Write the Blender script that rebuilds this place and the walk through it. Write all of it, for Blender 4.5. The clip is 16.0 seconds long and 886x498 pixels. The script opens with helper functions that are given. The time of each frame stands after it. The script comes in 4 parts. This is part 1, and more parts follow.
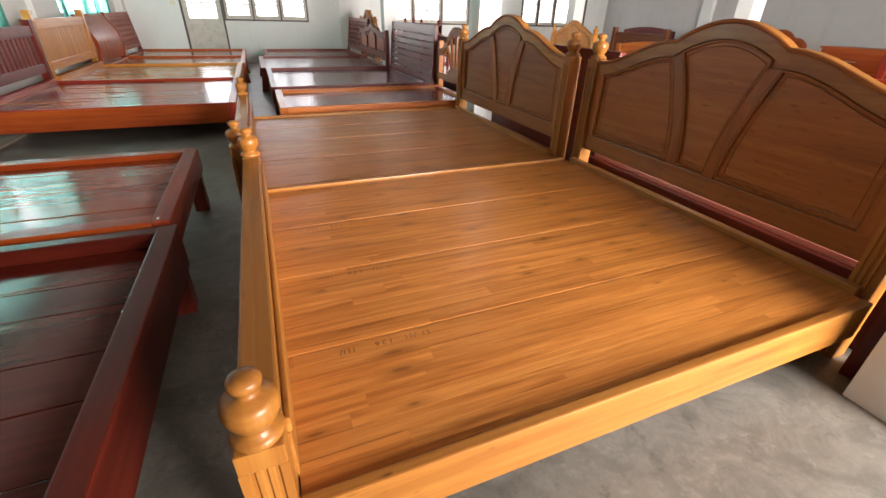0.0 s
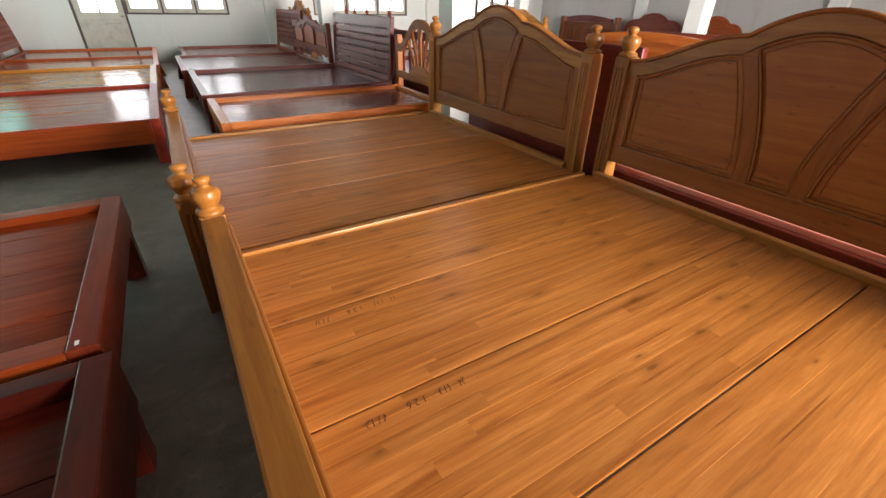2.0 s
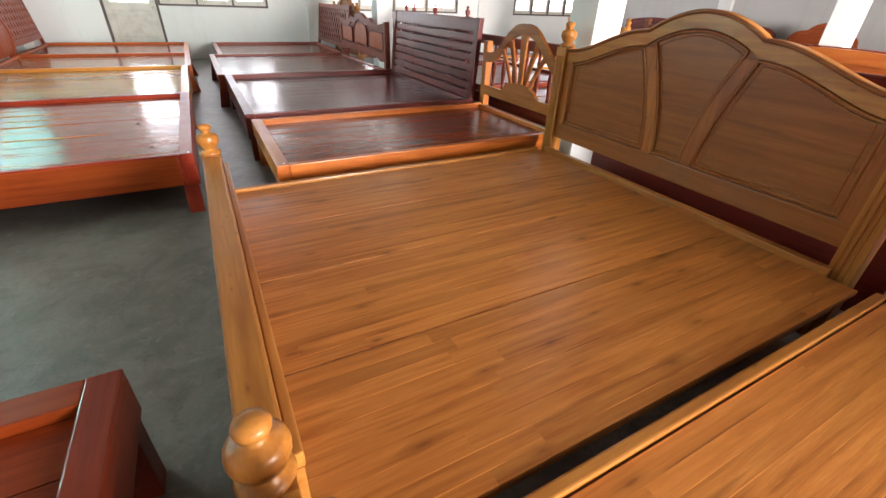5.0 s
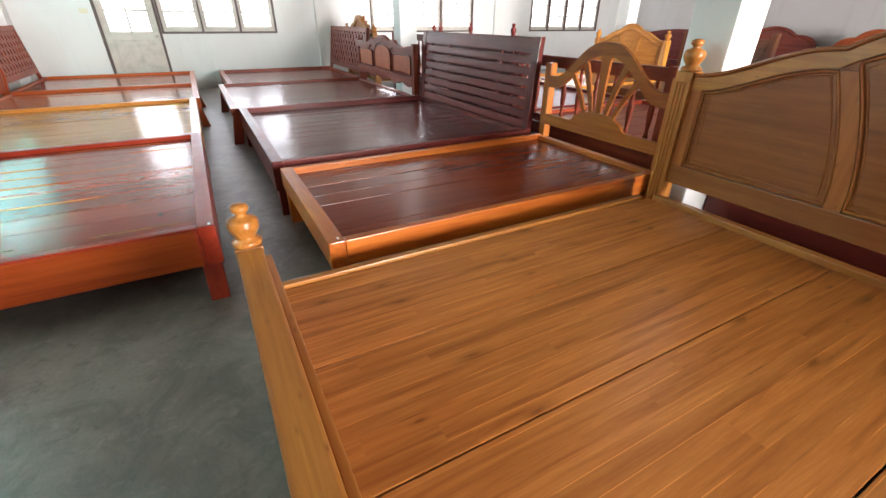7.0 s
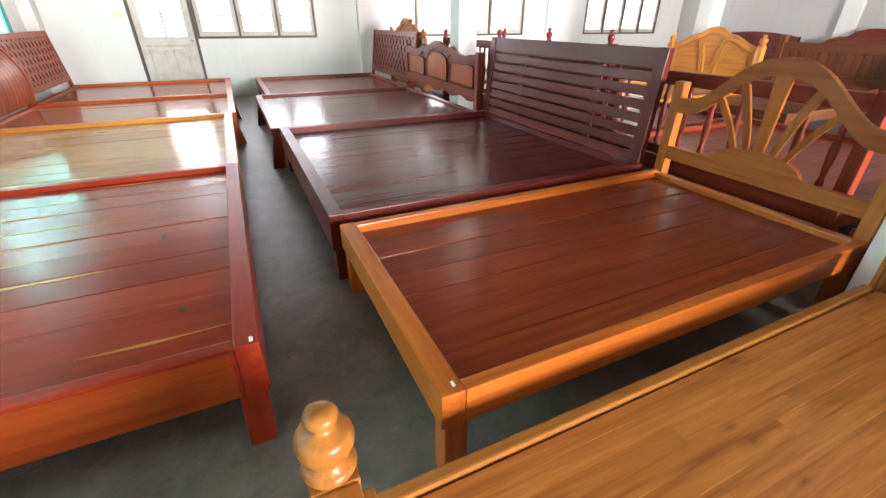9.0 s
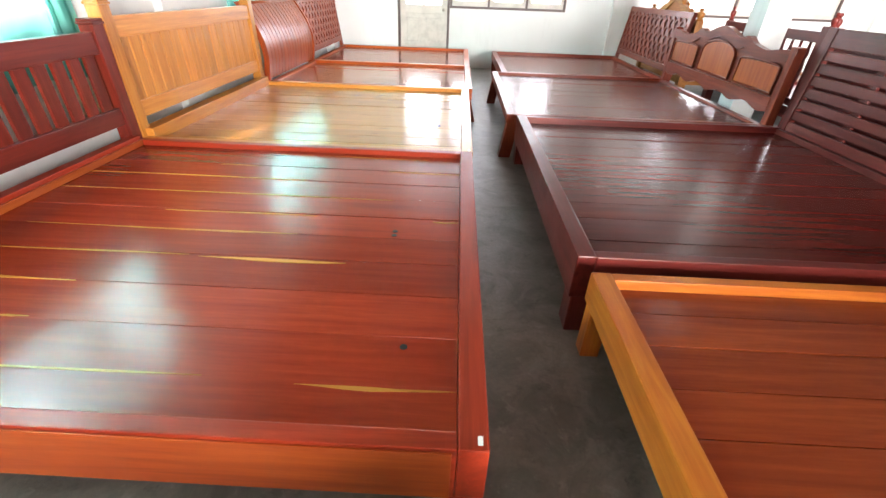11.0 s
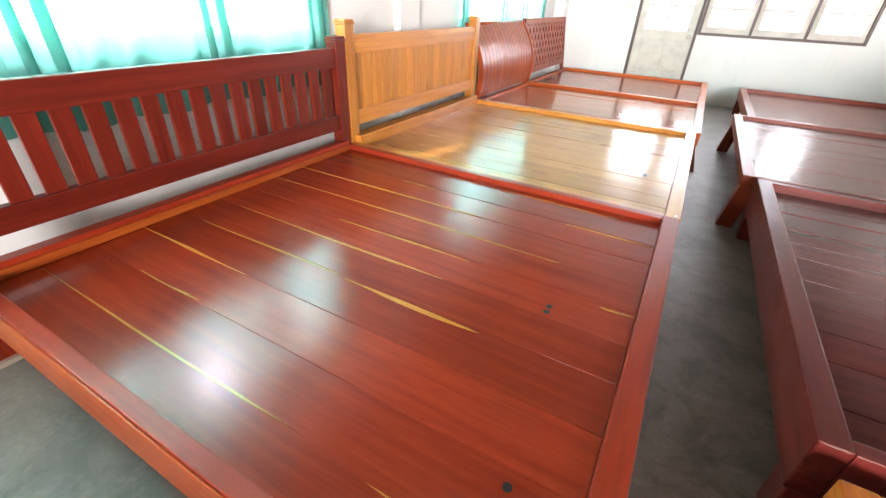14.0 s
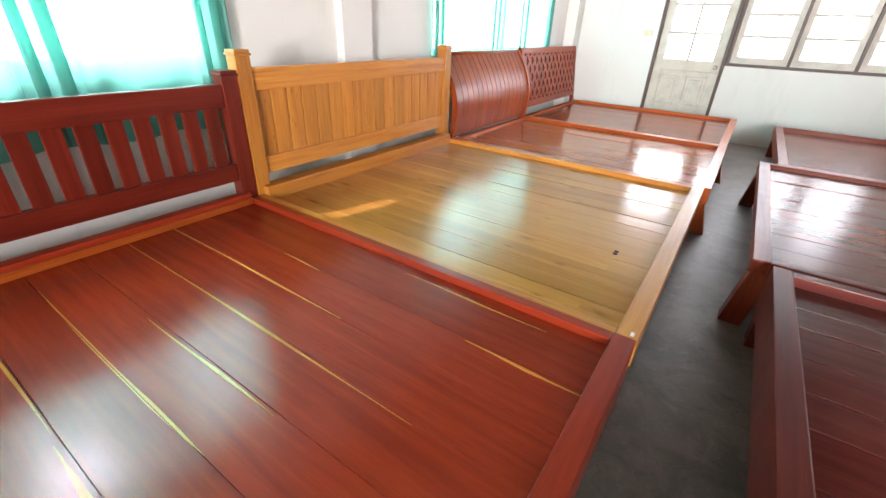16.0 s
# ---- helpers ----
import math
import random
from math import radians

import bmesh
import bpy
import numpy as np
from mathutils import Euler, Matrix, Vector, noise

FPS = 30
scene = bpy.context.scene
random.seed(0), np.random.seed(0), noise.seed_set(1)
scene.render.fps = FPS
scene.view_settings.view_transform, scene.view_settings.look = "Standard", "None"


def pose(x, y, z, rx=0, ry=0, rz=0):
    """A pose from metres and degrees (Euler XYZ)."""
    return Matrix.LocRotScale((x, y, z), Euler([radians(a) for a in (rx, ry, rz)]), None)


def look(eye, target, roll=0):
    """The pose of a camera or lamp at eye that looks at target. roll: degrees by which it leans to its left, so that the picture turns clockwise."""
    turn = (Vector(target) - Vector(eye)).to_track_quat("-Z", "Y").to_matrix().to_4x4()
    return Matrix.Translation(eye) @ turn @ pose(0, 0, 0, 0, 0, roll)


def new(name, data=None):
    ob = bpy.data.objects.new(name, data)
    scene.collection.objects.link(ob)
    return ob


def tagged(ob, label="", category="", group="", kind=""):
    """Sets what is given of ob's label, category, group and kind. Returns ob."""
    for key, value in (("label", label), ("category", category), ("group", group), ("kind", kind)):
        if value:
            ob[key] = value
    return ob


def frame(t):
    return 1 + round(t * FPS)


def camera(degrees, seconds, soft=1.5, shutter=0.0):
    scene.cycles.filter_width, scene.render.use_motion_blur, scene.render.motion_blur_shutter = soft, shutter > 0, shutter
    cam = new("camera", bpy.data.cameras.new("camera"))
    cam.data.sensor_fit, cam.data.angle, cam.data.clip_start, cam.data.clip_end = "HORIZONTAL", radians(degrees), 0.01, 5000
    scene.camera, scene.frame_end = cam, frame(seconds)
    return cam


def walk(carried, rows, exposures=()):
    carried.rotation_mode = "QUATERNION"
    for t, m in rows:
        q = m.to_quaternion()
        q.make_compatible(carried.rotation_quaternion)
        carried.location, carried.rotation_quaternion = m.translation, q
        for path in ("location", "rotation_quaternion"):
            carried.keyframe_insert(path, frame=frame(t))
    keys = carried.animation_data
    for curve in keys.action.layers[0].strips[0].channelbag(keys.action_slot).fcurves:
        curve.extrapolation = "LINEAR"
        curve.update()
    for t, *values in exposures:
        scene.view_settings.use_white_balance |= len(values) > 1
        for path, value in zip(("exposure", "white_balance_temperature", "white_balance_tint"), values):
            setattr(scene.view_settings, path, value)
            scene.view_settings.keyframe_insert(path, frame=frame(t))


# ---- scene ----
cam = camera(93.1, 16.0)
PATH = [
    (0, (1.237, 1.282, 1.22), (1.907, 2.894, 0.245), 1.6),
    (0.5, (1.241, 1.416, 1.217), (2.026, 2.944, 0.191), 2.4),
    (1, (1.217, 1.609, 1.217), (1.995, 3.119, 0.16), 1.5),
    (1.5, (1.181, 1.791, 1.213), (1.995, 3.309, 0.197), 2.0),
    (2, (1.117, 2.042, 1.219), (2.021, 3.518, 0.216), 1.0),
    (2.5, (1.112, 2.212, 1.214), (1.983, 3.709, 0.212), 2.6),
    (3, (1.143, 2.472, 1.214), (1.954, 4.011, 0.227), 0.3),
    (3.5, (1.144, 2.691, 1.215), (1.97, 4.219, 0.222), 1.3),
    (4, (1.107, 2.975, 1.221), (1.959, 4.49, 0.232), 1.9),
    (4.2, (1.103, 3.06, 1.224), (1.92, 4.573, 0.203), 2.6),
    (6.3, (1.034, 3.958, 1.211), (1.911, 5.456, 0.218), 1.6),
    (6.5, (1.021, 4.03, 1.208), (1.864, 5.558, 0.23), 1.2),
    (7, (1.03, 4.282, 1.213), (1.871, 5.823, 0.255), 0.4),
    (7.5, (1.018, 4.473, 1.221), (1.761, 6.071, 0.275), 2.8),
    (8, (1.03, 4.733, 1.223), (1.785, 6.33, 0.285), 1.5),
    (8.2, (1.038, 4.839, 1.225), (1.797, 6.432, 0.283), 0.1),
    (10.3, (0.909, 5.677, 1.266), (1.531, 7.297, 0.273), 4.1),
    (10.5, (0.863, 5.742, 1.253), (1.269, 7.417, 0.238), 3.1),
    (11, (0.826, 5.784, 1.255), (0.793, 7.482, 0.199), 2.1),
    (11.5, (0.814, 5.761, 1.266), (0.477, 7.434, 0.223), 2.5),
    (12, (0.789, 5.748, 1.275), (0.25, 7.364, 0.226), 2.8),
    (12.5, (0.763, 5.789, 1.253), (0.094, 7.36, 0.211), 2.1),
    (13, (0.702, 5.823, 1.271), (-0.001, 7.368, 0.213), 1.1),
    (13.5, (0.7, 5.899, 1.281), (-0.031, 7.424, 0.214), 1.6),
    (14, (0.809, 6.136, 1.284), (-0.007, 7.647, 0.258), 2.7),
    (14.5, (0.88, 6.334, 1.266), (0.118, 7.854, 0.212), 0.9),
    (15, (0.937, 6.596, 1.275), (0.057, 8.073, 0.254), 1.2),
    (15.5, (0.986, 6.818, 1.277), (0.052, 8.274, 0.273), 0.1),
    (16, (1.007, 7.099, 1.292), (0.027, 8.569, 0.353), 2.4),
]
walk(cam, [(t, look(eye, target, roll)) for t, eye, target, roll in PATH], ((0, -0.58, 6400, 14), (2, -0.62, 6450, 14), (4, -0.22, 6350, 15), (8, 0.06, 6200, 16), (10.3, 0.52, 6200, 16), (13, 0.66, 6200, 17), (16, 0.24, 6200, 16)))

# ---- light ----
world = bpy.data.worlds.new("sky")
scene.world = world
world.use_nodes = True
_wn = world.node_tree.nodes
_sky = _wn.new("ShaderNodeTexSky")
_sky.sky_type = "NISHITA"
_sky.sun_disc = False
_sky.sun_elevation, _sky.sun_rotation = radians(38), radians(208.7)
world.node_tree.links.new(_sky.outputs[0], _wn["Background"].inputs[0])
_wn["Background"].inputs[1].default_value = 0.15

sun = new("sun", bpy.data.lights.new("sun", "SUN"))
sun.data.energy, sun.data.angle, sun.data.color = 5.0, radians(0.6), (1.0, 0.93, 0.82)
sun.matrix_world = look((-0.66 - 4.8, 8.73 - 8.77, 0.33 + 7.81), (-0.66, 8.73, 0.33))


def window_light(name, x, y, z, w, h, toward, watts, color=(1.0, 0.99, 0.97), spread=180):
    """The sky's light in one opening: an area lamp as large as the opening."""
    lamp = bpy.data.lights.new(name, "AREA")
    lamp.shape, lamp.size, lamp.size_y, lamp.energy, lamp.color = "RECTANGLE", w, h, watts, color
    lamp.spread = math.radians(spread)
    ob = new(name, lamp)
    ob.matrix_world = look((x, y, z), (x + toward[0], y + toward[1], z + toward[2]))
    return ob


# Room: x from the window wall to the far side wall, y from the shop front to the back wall
X0, X1, Y0, Y1, H = -1.55, 12.3, -2.2, 14.24, 3.3
SILL, HEAD = 0.96, 2.15
window_light("window_light_back_a", 1.62, Y1 + 0.12, 1.55, 1.9, 1.15, (0, -1, 0), 62)
window_light("window_light_back_door", 0.16, Y1 + 0.12, 1.5, 0.7, 1.0, (0, -1, 0), 21)
window_light("window_light_back_b", 5.95, Y1 + 0.12, 1.55, 2.5, 1.15, (0, -1, 0), 85)
window_light("window_light_back_c", 10.25, Y1 + 0.12, 1.55, 2.4, 1.15, (0, -1, 0), 85)
window_light("window_light_side_a", X0 - 0.13, 7.1, 1.65, 2.8, 1.16, (1, 0, 0), 350, (1.0, 0.95, 0.92))
window_light("window_light_side_b", X0 - 0.13, 11.9, 1.65, 2.5, 1.16, (1, 0, 0), 270, (1.0, 0.95, 0.92))
window_light("shop_front_light", 4.8, Y0 - 0.1, 1.5, 3.6, 2.6, (0, 1, 0), 1500, (1.0, 0.93, 0.84), 115)


# ---- materials ----
def nodes_of(name):
    m = bpy.data.materials.new(name)
    m.use_nodes = True
    nt = m.node_tree
    return m, nt, nt.nodes["Principled BSDF"]


def ramp(nt, fac, stops):
    r = nt.nodes.new("ShaderNodeValToRGB")
    els = r.color_ramp.elements
    while len(els) < len(stops):
        els.new(0.5)
    for e, (p, c) in zip(els, stops):
        e.position, e.color = p, (*c, 1) if len(c) == 3 else c
    nt.links.new(fac, r.inputs[0])
    return r.outputs[0]


def noise_tex(nt, vec, scale, detail=4, rough=0.55, distort=0.0):
    n = nt.nodes.new("ShaderNodeTexNoise")
    n.inputs["Scale"].default_value = scale
    n.inputs["Detail"].default_value = detail
    n.inputs["Roughness"].default_value = rough
    n.inputs["Distortion"].default_value = distort
    nt.links.new(vec, n.inputs["Vector"])
    return n.outputs["Fac"]


def mixc(nt, fac, a, b, kind="MIX"):
    m = nt.nodes.new("ShaderNodeMix")
    m.data_type, m.blend_type = "RGBA", kind
    for sock, v in ((0, fac), (6, a), (7, b)):
        if isinstance(v, (int, float)):
            m.inputs[sock].default_value = v
        elif isinstance(v, tuple):
            m.inputs[sock].default_value = (*v, 1)
        else:
            nt.links.new(v, m.inputs[sock])
    return m.outputs[2]


def mth(nt, op, a, b=None):
    m = nt.nodes.new("ShaderNodeMath")
    m.operation = op
    for i, v in enumerate((a, b)):
        if v is None:
            continue
        if isinstance(v, (int, float)):
            m.inputs[i].default_value = v
        else:
            nt.links.new(v, m.inputs[i])
    return m.outputs[0]


def bump(nt, b, height, strength, dist):
    n = nt.nodes.new("ShaderNodeBump")
    n.inputs["Strength"].default_value, n.inputs["Distance"].default_value = strength, dist
    nt.links.new(height, n.inputs["Height"])
    nt.links.new(n.outputs[0], b.inputs["Normal"])


def shifted(nt, scale):
    """Object coordinates, moved by a chance amount for each object and stretched along the grain."""
    tc = nt.nodes.new("ShaderNodeTexCoord")
    inf = nt.nodes.new("ShaderNodeObjectInfo")
    sc = mth(nt, "MULTIPLY", inf.outputs["Random"], 37.0)
    add = nt.nodes.new("ShaderNodeVectorMath")
    add.operation = "ADD"
    nt.links.new(tc.outputs["Object"], add.inputs[0])
    nt.links.new(sc, add.inputs[1])
    mp = nt.nodes.new("ShaderNodeMapping")
    mp.inputs["Scale"].default_value = scale
    nt.links.new(add.outputs[0], mp.inputs[0])
    return mp.outputs[0], inf.outputs["Random"], tc


WOODS = {
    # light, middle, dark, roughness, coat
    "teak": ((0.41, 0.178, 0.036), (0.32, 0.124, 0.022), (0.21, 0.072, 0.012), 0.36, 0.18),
    "oak": ((0.60, 0.275, 0.046), (0.51, 0.205, 0.030), (0.35, 0.118, 0.017), 0.34, 0.30),
    "red": ((0.32, 0.034, 0.010), (0.25, 0.024, 0.007), (0.165, 0.014, 0.005), 0.33, 0.10),
    "orange": ((0.46, 0.110, 0.016), (0.38, 0.074, 0.011), (0.24, 0.036, 0.006), 0.32, 0.20),
    "dark": ((0.165, 0.024, 0.017), (0.115, 0.015, 0.011), (0.065, 0.008, 0.006), 0.31, 0.0),
    "teakdeck": ((0.61, 0.250, 0.060), (0.48, 0.176, 0.036), (0.28, 0.086, 0.016), 0.30, 0.0),
    "oakdeck": ((0.56, 0.275, 0.070), (0.49, 0.225, 0.050), (0.39, 0.160, 0.032), 0.36, 0.0),
    "redorange": ((0.38, 0.080, 0.010), (0.29, 0.050, 0.007), (0.19, 0.025, 0.004), 0.34, 0.12),
    # red wood with the light falling on it mixed into the colour
    "pink": ((0.62, 0.26, 0.20), (0.52, 0.20, 0.15), (0.36, 0.12, 0.09), 0.38, 0.3),
    # teak darkened for headboard faces that get less light
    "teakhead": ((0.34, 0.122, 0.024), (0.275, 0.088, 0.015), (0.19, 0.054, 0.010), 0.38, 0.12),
    "darkred": ((0.13, 0.017, 0.008), (0.085, 0.010, 0.005), (0.045, 0.006, 0.003), 0.30, 0.0),
    "amber": ((0.34, 0.062, 0.012), (0.25, 0.038, 0.008), (0.15, 0.019, 0.005), 0.32, 0.0),
    "honey": ((0.60, 0.195, 0.024), (0.48, 0.125, 0.014), (0.31, 0.060, 0.008), 0.34, 0.2),
    "caramel": ((0.42, 0.145, 0.022), (0.33, 0.098, 0.014), (0.20, 0.048, 0.008), 0.34, 0.15),
    # deeper red; on the red hardwood bed's headboard it stands in for shade
    "mahogany": ((0.17, 0.019, 0.008), (0.125, 0.012, 0.005), (0.075, 0.007, 0.004), 0.34, 0.12),
    "brown": ((0.24, 0.042, 0.014), (0.17, 0.025, 0.009), (0.10, 0.013, 0.005), 0.32, 0.0),
    "walnut": ((0.19, 0.070, 0.028), (0.14, 0.046, 0.018), (0.08, 0.024, 0.010), 0.34, 0.1),
}
_made = {}


def value_of(nt, colour, factor):
    """The colour with its value multiplied by a factor."""
    n = nt.nodes.new("ShaderNodeHueSaturation")
    nt.links.new(colour, n.inputs["Color"])
    nt.links.new(factor, n.inputs["Value"])
    return n.outputs[0]


def xyz(nt, x, y, z):
    n = nt.nodes.new("ShaderNodeCombineXYZ")
    for i, v in enumerate((x, y, z)):
        if isinstance(v, (int, float)):
            n.inputs[i].default_value = v
        else:
            nt.links.new(v, n.inputs[i])
    return n.outputs[0]


def white(nt, vec):
    n = nt.nodes.new("ShaderNodeTexWhiteNoise")
    n.noise_dimensions = "3D"
    nt.links.new(vec, n.inputs["Vector"])
    return n.outputs["Value"]


def wood(kind, axis="x", streak=0.0, gloss=0.0):
    """Varnished wood with its grain along one local axis; streak: how much pale sapwood runs along the edges of its boards."""
    key = (kind, axis, streak, gloss)
    if key in _made:
        return _made[key]
    light, mid, dark, rough, coat = WOODS[kind]
    glued = kind.endswith("deck")
    m, nt, b = nodes_of(f"{kind}_wood_{axis}")
    fine = {"x": (1.3, 24, 24), "y": (24, 1.3, 24), "z": (24, 24, 1.3)}[axis]
    vec, rnd, tc = shifted(nt, fine)
    soft, _, _ = shifted(nt, (2.2, 2.2, 2.2))
    tone = mth(nt, "ADD", mth(nt, "MULTIPLY", rnd, 0.34), 0.83)
    if glued:
        # edge-glued staves of limited length, each with its own tone and run of grain
        sp = nt.nodes.new("ShaderNodeSeparateXYZ")
        nt.links.new(tc.outputs["Object"], sp.inputs[0])
        per_metre, length, spread = (19.0, 0.75, 0.24) if kind == "teakdeck" else (9.0, 0.7, 0.20)
        across = mth(nt, "ADD", mth(nt, "MULTIPLY", sp.outputs["Y"], per_metre), mth(nt, "MULTIPLY", rnd, 53.0))
        stave = mth(nt, "FLOOR", across)
        start = white(nt, xyz(nt, stave, 3.1, 0.7))
        piece = mth(nt, "FLOOR", mth(nt, "ADD", mth(nt, "MULTIPLY", sp.outputs["X"], length), mth(nt, "MULTIPLY", start, 9.0)))
        chance = white(nt, xyz(nt, stave, piece, 1.3))
        tone = mth(nt, "ADD", mth(nt, "MULTIPLY", chance, spread), mth(nt, "SUBTRACT", tone, spread * 0.42))
        vec = xyz(nt, mth(nt, "MULTIPLY", sp.outputs["X"], 1.6), mth(nt, "MULTIPLY", sp.outputs["Y"], 30.0), mth(nt, "ADD", mth(nt, "MULTIPLY", chance, 41.0), mth(nt, "MULTIPLY", rnd, 17.0)))
    g1 = noise_tex(nt, vec, 1.0, 6, 0.62, 0.5)
    g2 = noise_tex(nt, vec, 4.5, 5, 0.72, 0.2)
    blot = noise_tex(nt, soft, 1.0, 3)
    col = ramp(nt, g1, [(0.31, dark), (0.47, mid), (0.64, light)])
    if gloss and kind != "teakdeck":
        col = mixc(nt, 0.35, col, mid)
    col = mixc(nt, ramp(nt, g2, [(0.38, (0, 0, 0)), (0.70, (0.45, 0.45, 0.45))]), col, dark)
    col = mixc(nt, ramp(nt, blot, [(0.35, (0, 0, 0)), (0.75, (0.40, 0.40, 0.40))]), col, mid)
    col = value_of(nt, col, tone)
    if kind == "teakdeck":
        # some glue lines get a highlight painted pale, others go dark; dark mineral streaks
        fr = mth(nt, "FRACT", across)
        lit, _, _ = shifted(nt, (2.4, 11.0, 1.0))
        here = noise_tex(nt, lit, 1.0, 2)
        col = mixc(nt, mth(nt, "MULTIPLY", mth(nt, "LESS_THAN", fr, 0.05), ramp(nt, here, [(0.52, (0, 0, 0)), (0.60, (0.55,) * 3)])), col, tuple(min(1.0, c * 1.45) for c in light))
        col = mixc(nt, mth(nt, "MULTIPLY", mth(nt, "LESS_THAN", fr, 0.09), ramp(nt, here, [(0.36, (0.6,) * 3), (0.46, (0, 0, 0))])), col, tuple(c * 0.55 for c in dark))
        long, _, _ = shifted(nt, (1.5, 30.0, 1.0))
        col = mixc(nt, ramp(nt, noise_tex(nt, long, 1.0, 3, 0.6), [(0.60, (0, 0, 0)), (0.72, (0.55,) * 3)]), col, tuple(c * 0.7 for c in dark))
    # knots
    much = kind.startswith(("teak", "oak"))
    if much:
        kn = nt.nodes.new("ShaderNodeTexVoronoi")
        kv, _, _ = shifted(nt, {"x": (3.0, 9.5, 9.5), "y": (9.5, 3.0, 9.5), "z": (9.5, 9.5, 3.0)}[axis])
        if glued:
            kn.voronoi_dimensions = "2D"
            kn.inputs["Scale"].default_value = 1.25
        nt.links.new(kv, kn.inputs["Vector"])
        ks = nt.nodes.new("ShaderNodeSeparateColor")
        nt.links.new(kn.outputs["Color"], ks.inputs[0])
        some = mth(nt, "MULTIPLY", mth(nt, "GREATER_THAN", ks.outputs[0], 0.80), 1.0)
        far = mth(nt, "ADD", mth(nt, "DIVIDE", kn.outputs["Distance"], mth(nt, "ADD", ks.outputs[1], 0.45)), mth(nt, "MULTIPLY", mth(nt, "SUBTRACT", g2, 0.5), 0.4))
        spot = ramp(nt, far, [(0.03, (0.7,) * 3), (0.10, (0.32,) * 3), (0.30, (0, 0, 0))])
        col = mixc(nt, mth(nt, "MULTIPLY", spot, some), col, tuple(c * 0.42 for c in dark))
    if streak:
        sep = nt.nodes.new("ShaderNodeSeparateXYZ")
        nt.links.new(tc.outputs["Generated"], sep.inputs[0])
        line, _, _ = shifted(nt, (1.1, 0.0, 0.0))
        wid = mth(nt, "MULTIPLY", mth(nt, "SUBTRACT", noise_tex(nt, line, 1.6, 2, 0.4), 0.46), streak)
        col = mixc(nt, mth(nt, "LESS_THAN", sep.outputs["Y"], wid), col, mixc(nt, g1, (0.50, 0.20, 0.04), (0.68, 0.34, 0.09)))
    nt.links.new(col, b.inputs["Base Color"])
    # varnish: sheen worn unevenly, surface never quite flat
    wear = noise_tex(nt, soft, 3.0, 6, 0.65)
    rr = nt.nodes.new("ShaderNodeMapRange")
    r = max(0.13, rough - gloss)
    rr.inputs["From Min"].default_value, rr.inputs["From Max"].default_value = 0.3, 0.7
    rr.inputs["To Min"].default_value, rr.inputs["To Max"].default_value = (min(r - 0.03, 0.215), min(r + 0.05, 0.25)) if r < 0.27 else (max(0.29, r - 0.03), r + 0.07)
    nt.links.new(wear, rr.inputs[0])
    nt.links.new(rr.outputs[0], b.inputs["Roughness"])
    b.inputs["Coat Weight"].default_value = coat
    b.inputs["Coat Roughness"].default_value = 0.16
    b.inputs["Specular IOR Level"].default_value = (0.24 if kind in ("dark", "brown") else 0.42) if gloss else 0.30
    along, _, _ = shifted(nt, {"x": (0.7, 7, 7), "y": (7, 0.7, 7), "z": (7, 7, 0.7)}[axis])
    bump(nt, b, noise_tex(nt, along, 1.0, 1), 0.15, 0.003)
    _made[key] = m
    return m


def plaster(name, base, stain, amount):
    m, nt, b = nodes_of(name)
    tc = nt.nodes.new("ShaderNodeTexCoord")
    big = noise_tex(nt, tc.outputs["Object"], 0.55, 5, 0.6, 0.4)
    fine = noise_tex(nt, tc.outputs["Object"], 34.0, 5)
    mp = nt.nodes.new("ShaderNodeMapping")
    mp.inputs["Scale"].default_value = (3.0, 3.0, 0.5)
    nt.links.new(tc.outputs["Object"], mp.inputs[0])
    runs = noise_tex(nt, mp.outputs[0], 1.4, 5, 0.65)
    col = mixc(nt, ramp(nt, big, [(0.42, (0, 0, 0)), (0.78, (amount,) * 3)]), base, stain)
    col = mixc(nt, ramp(nt, runs, [(0.55, (0, 0, 0)), (0.85, (amount * 0.7,) * 3)]), col, tuple(c * 0.75 for c in stain))
    nt.links.new(col, b.inputs["Base Color"])
    b.inputs["Roughness"].default_value = 0.75
    bump(nt, b, mth(nt, "ADD", fine, mth(nt, "MULTIPLY", big, 2.0)), 0.25, 0.004)
    return m


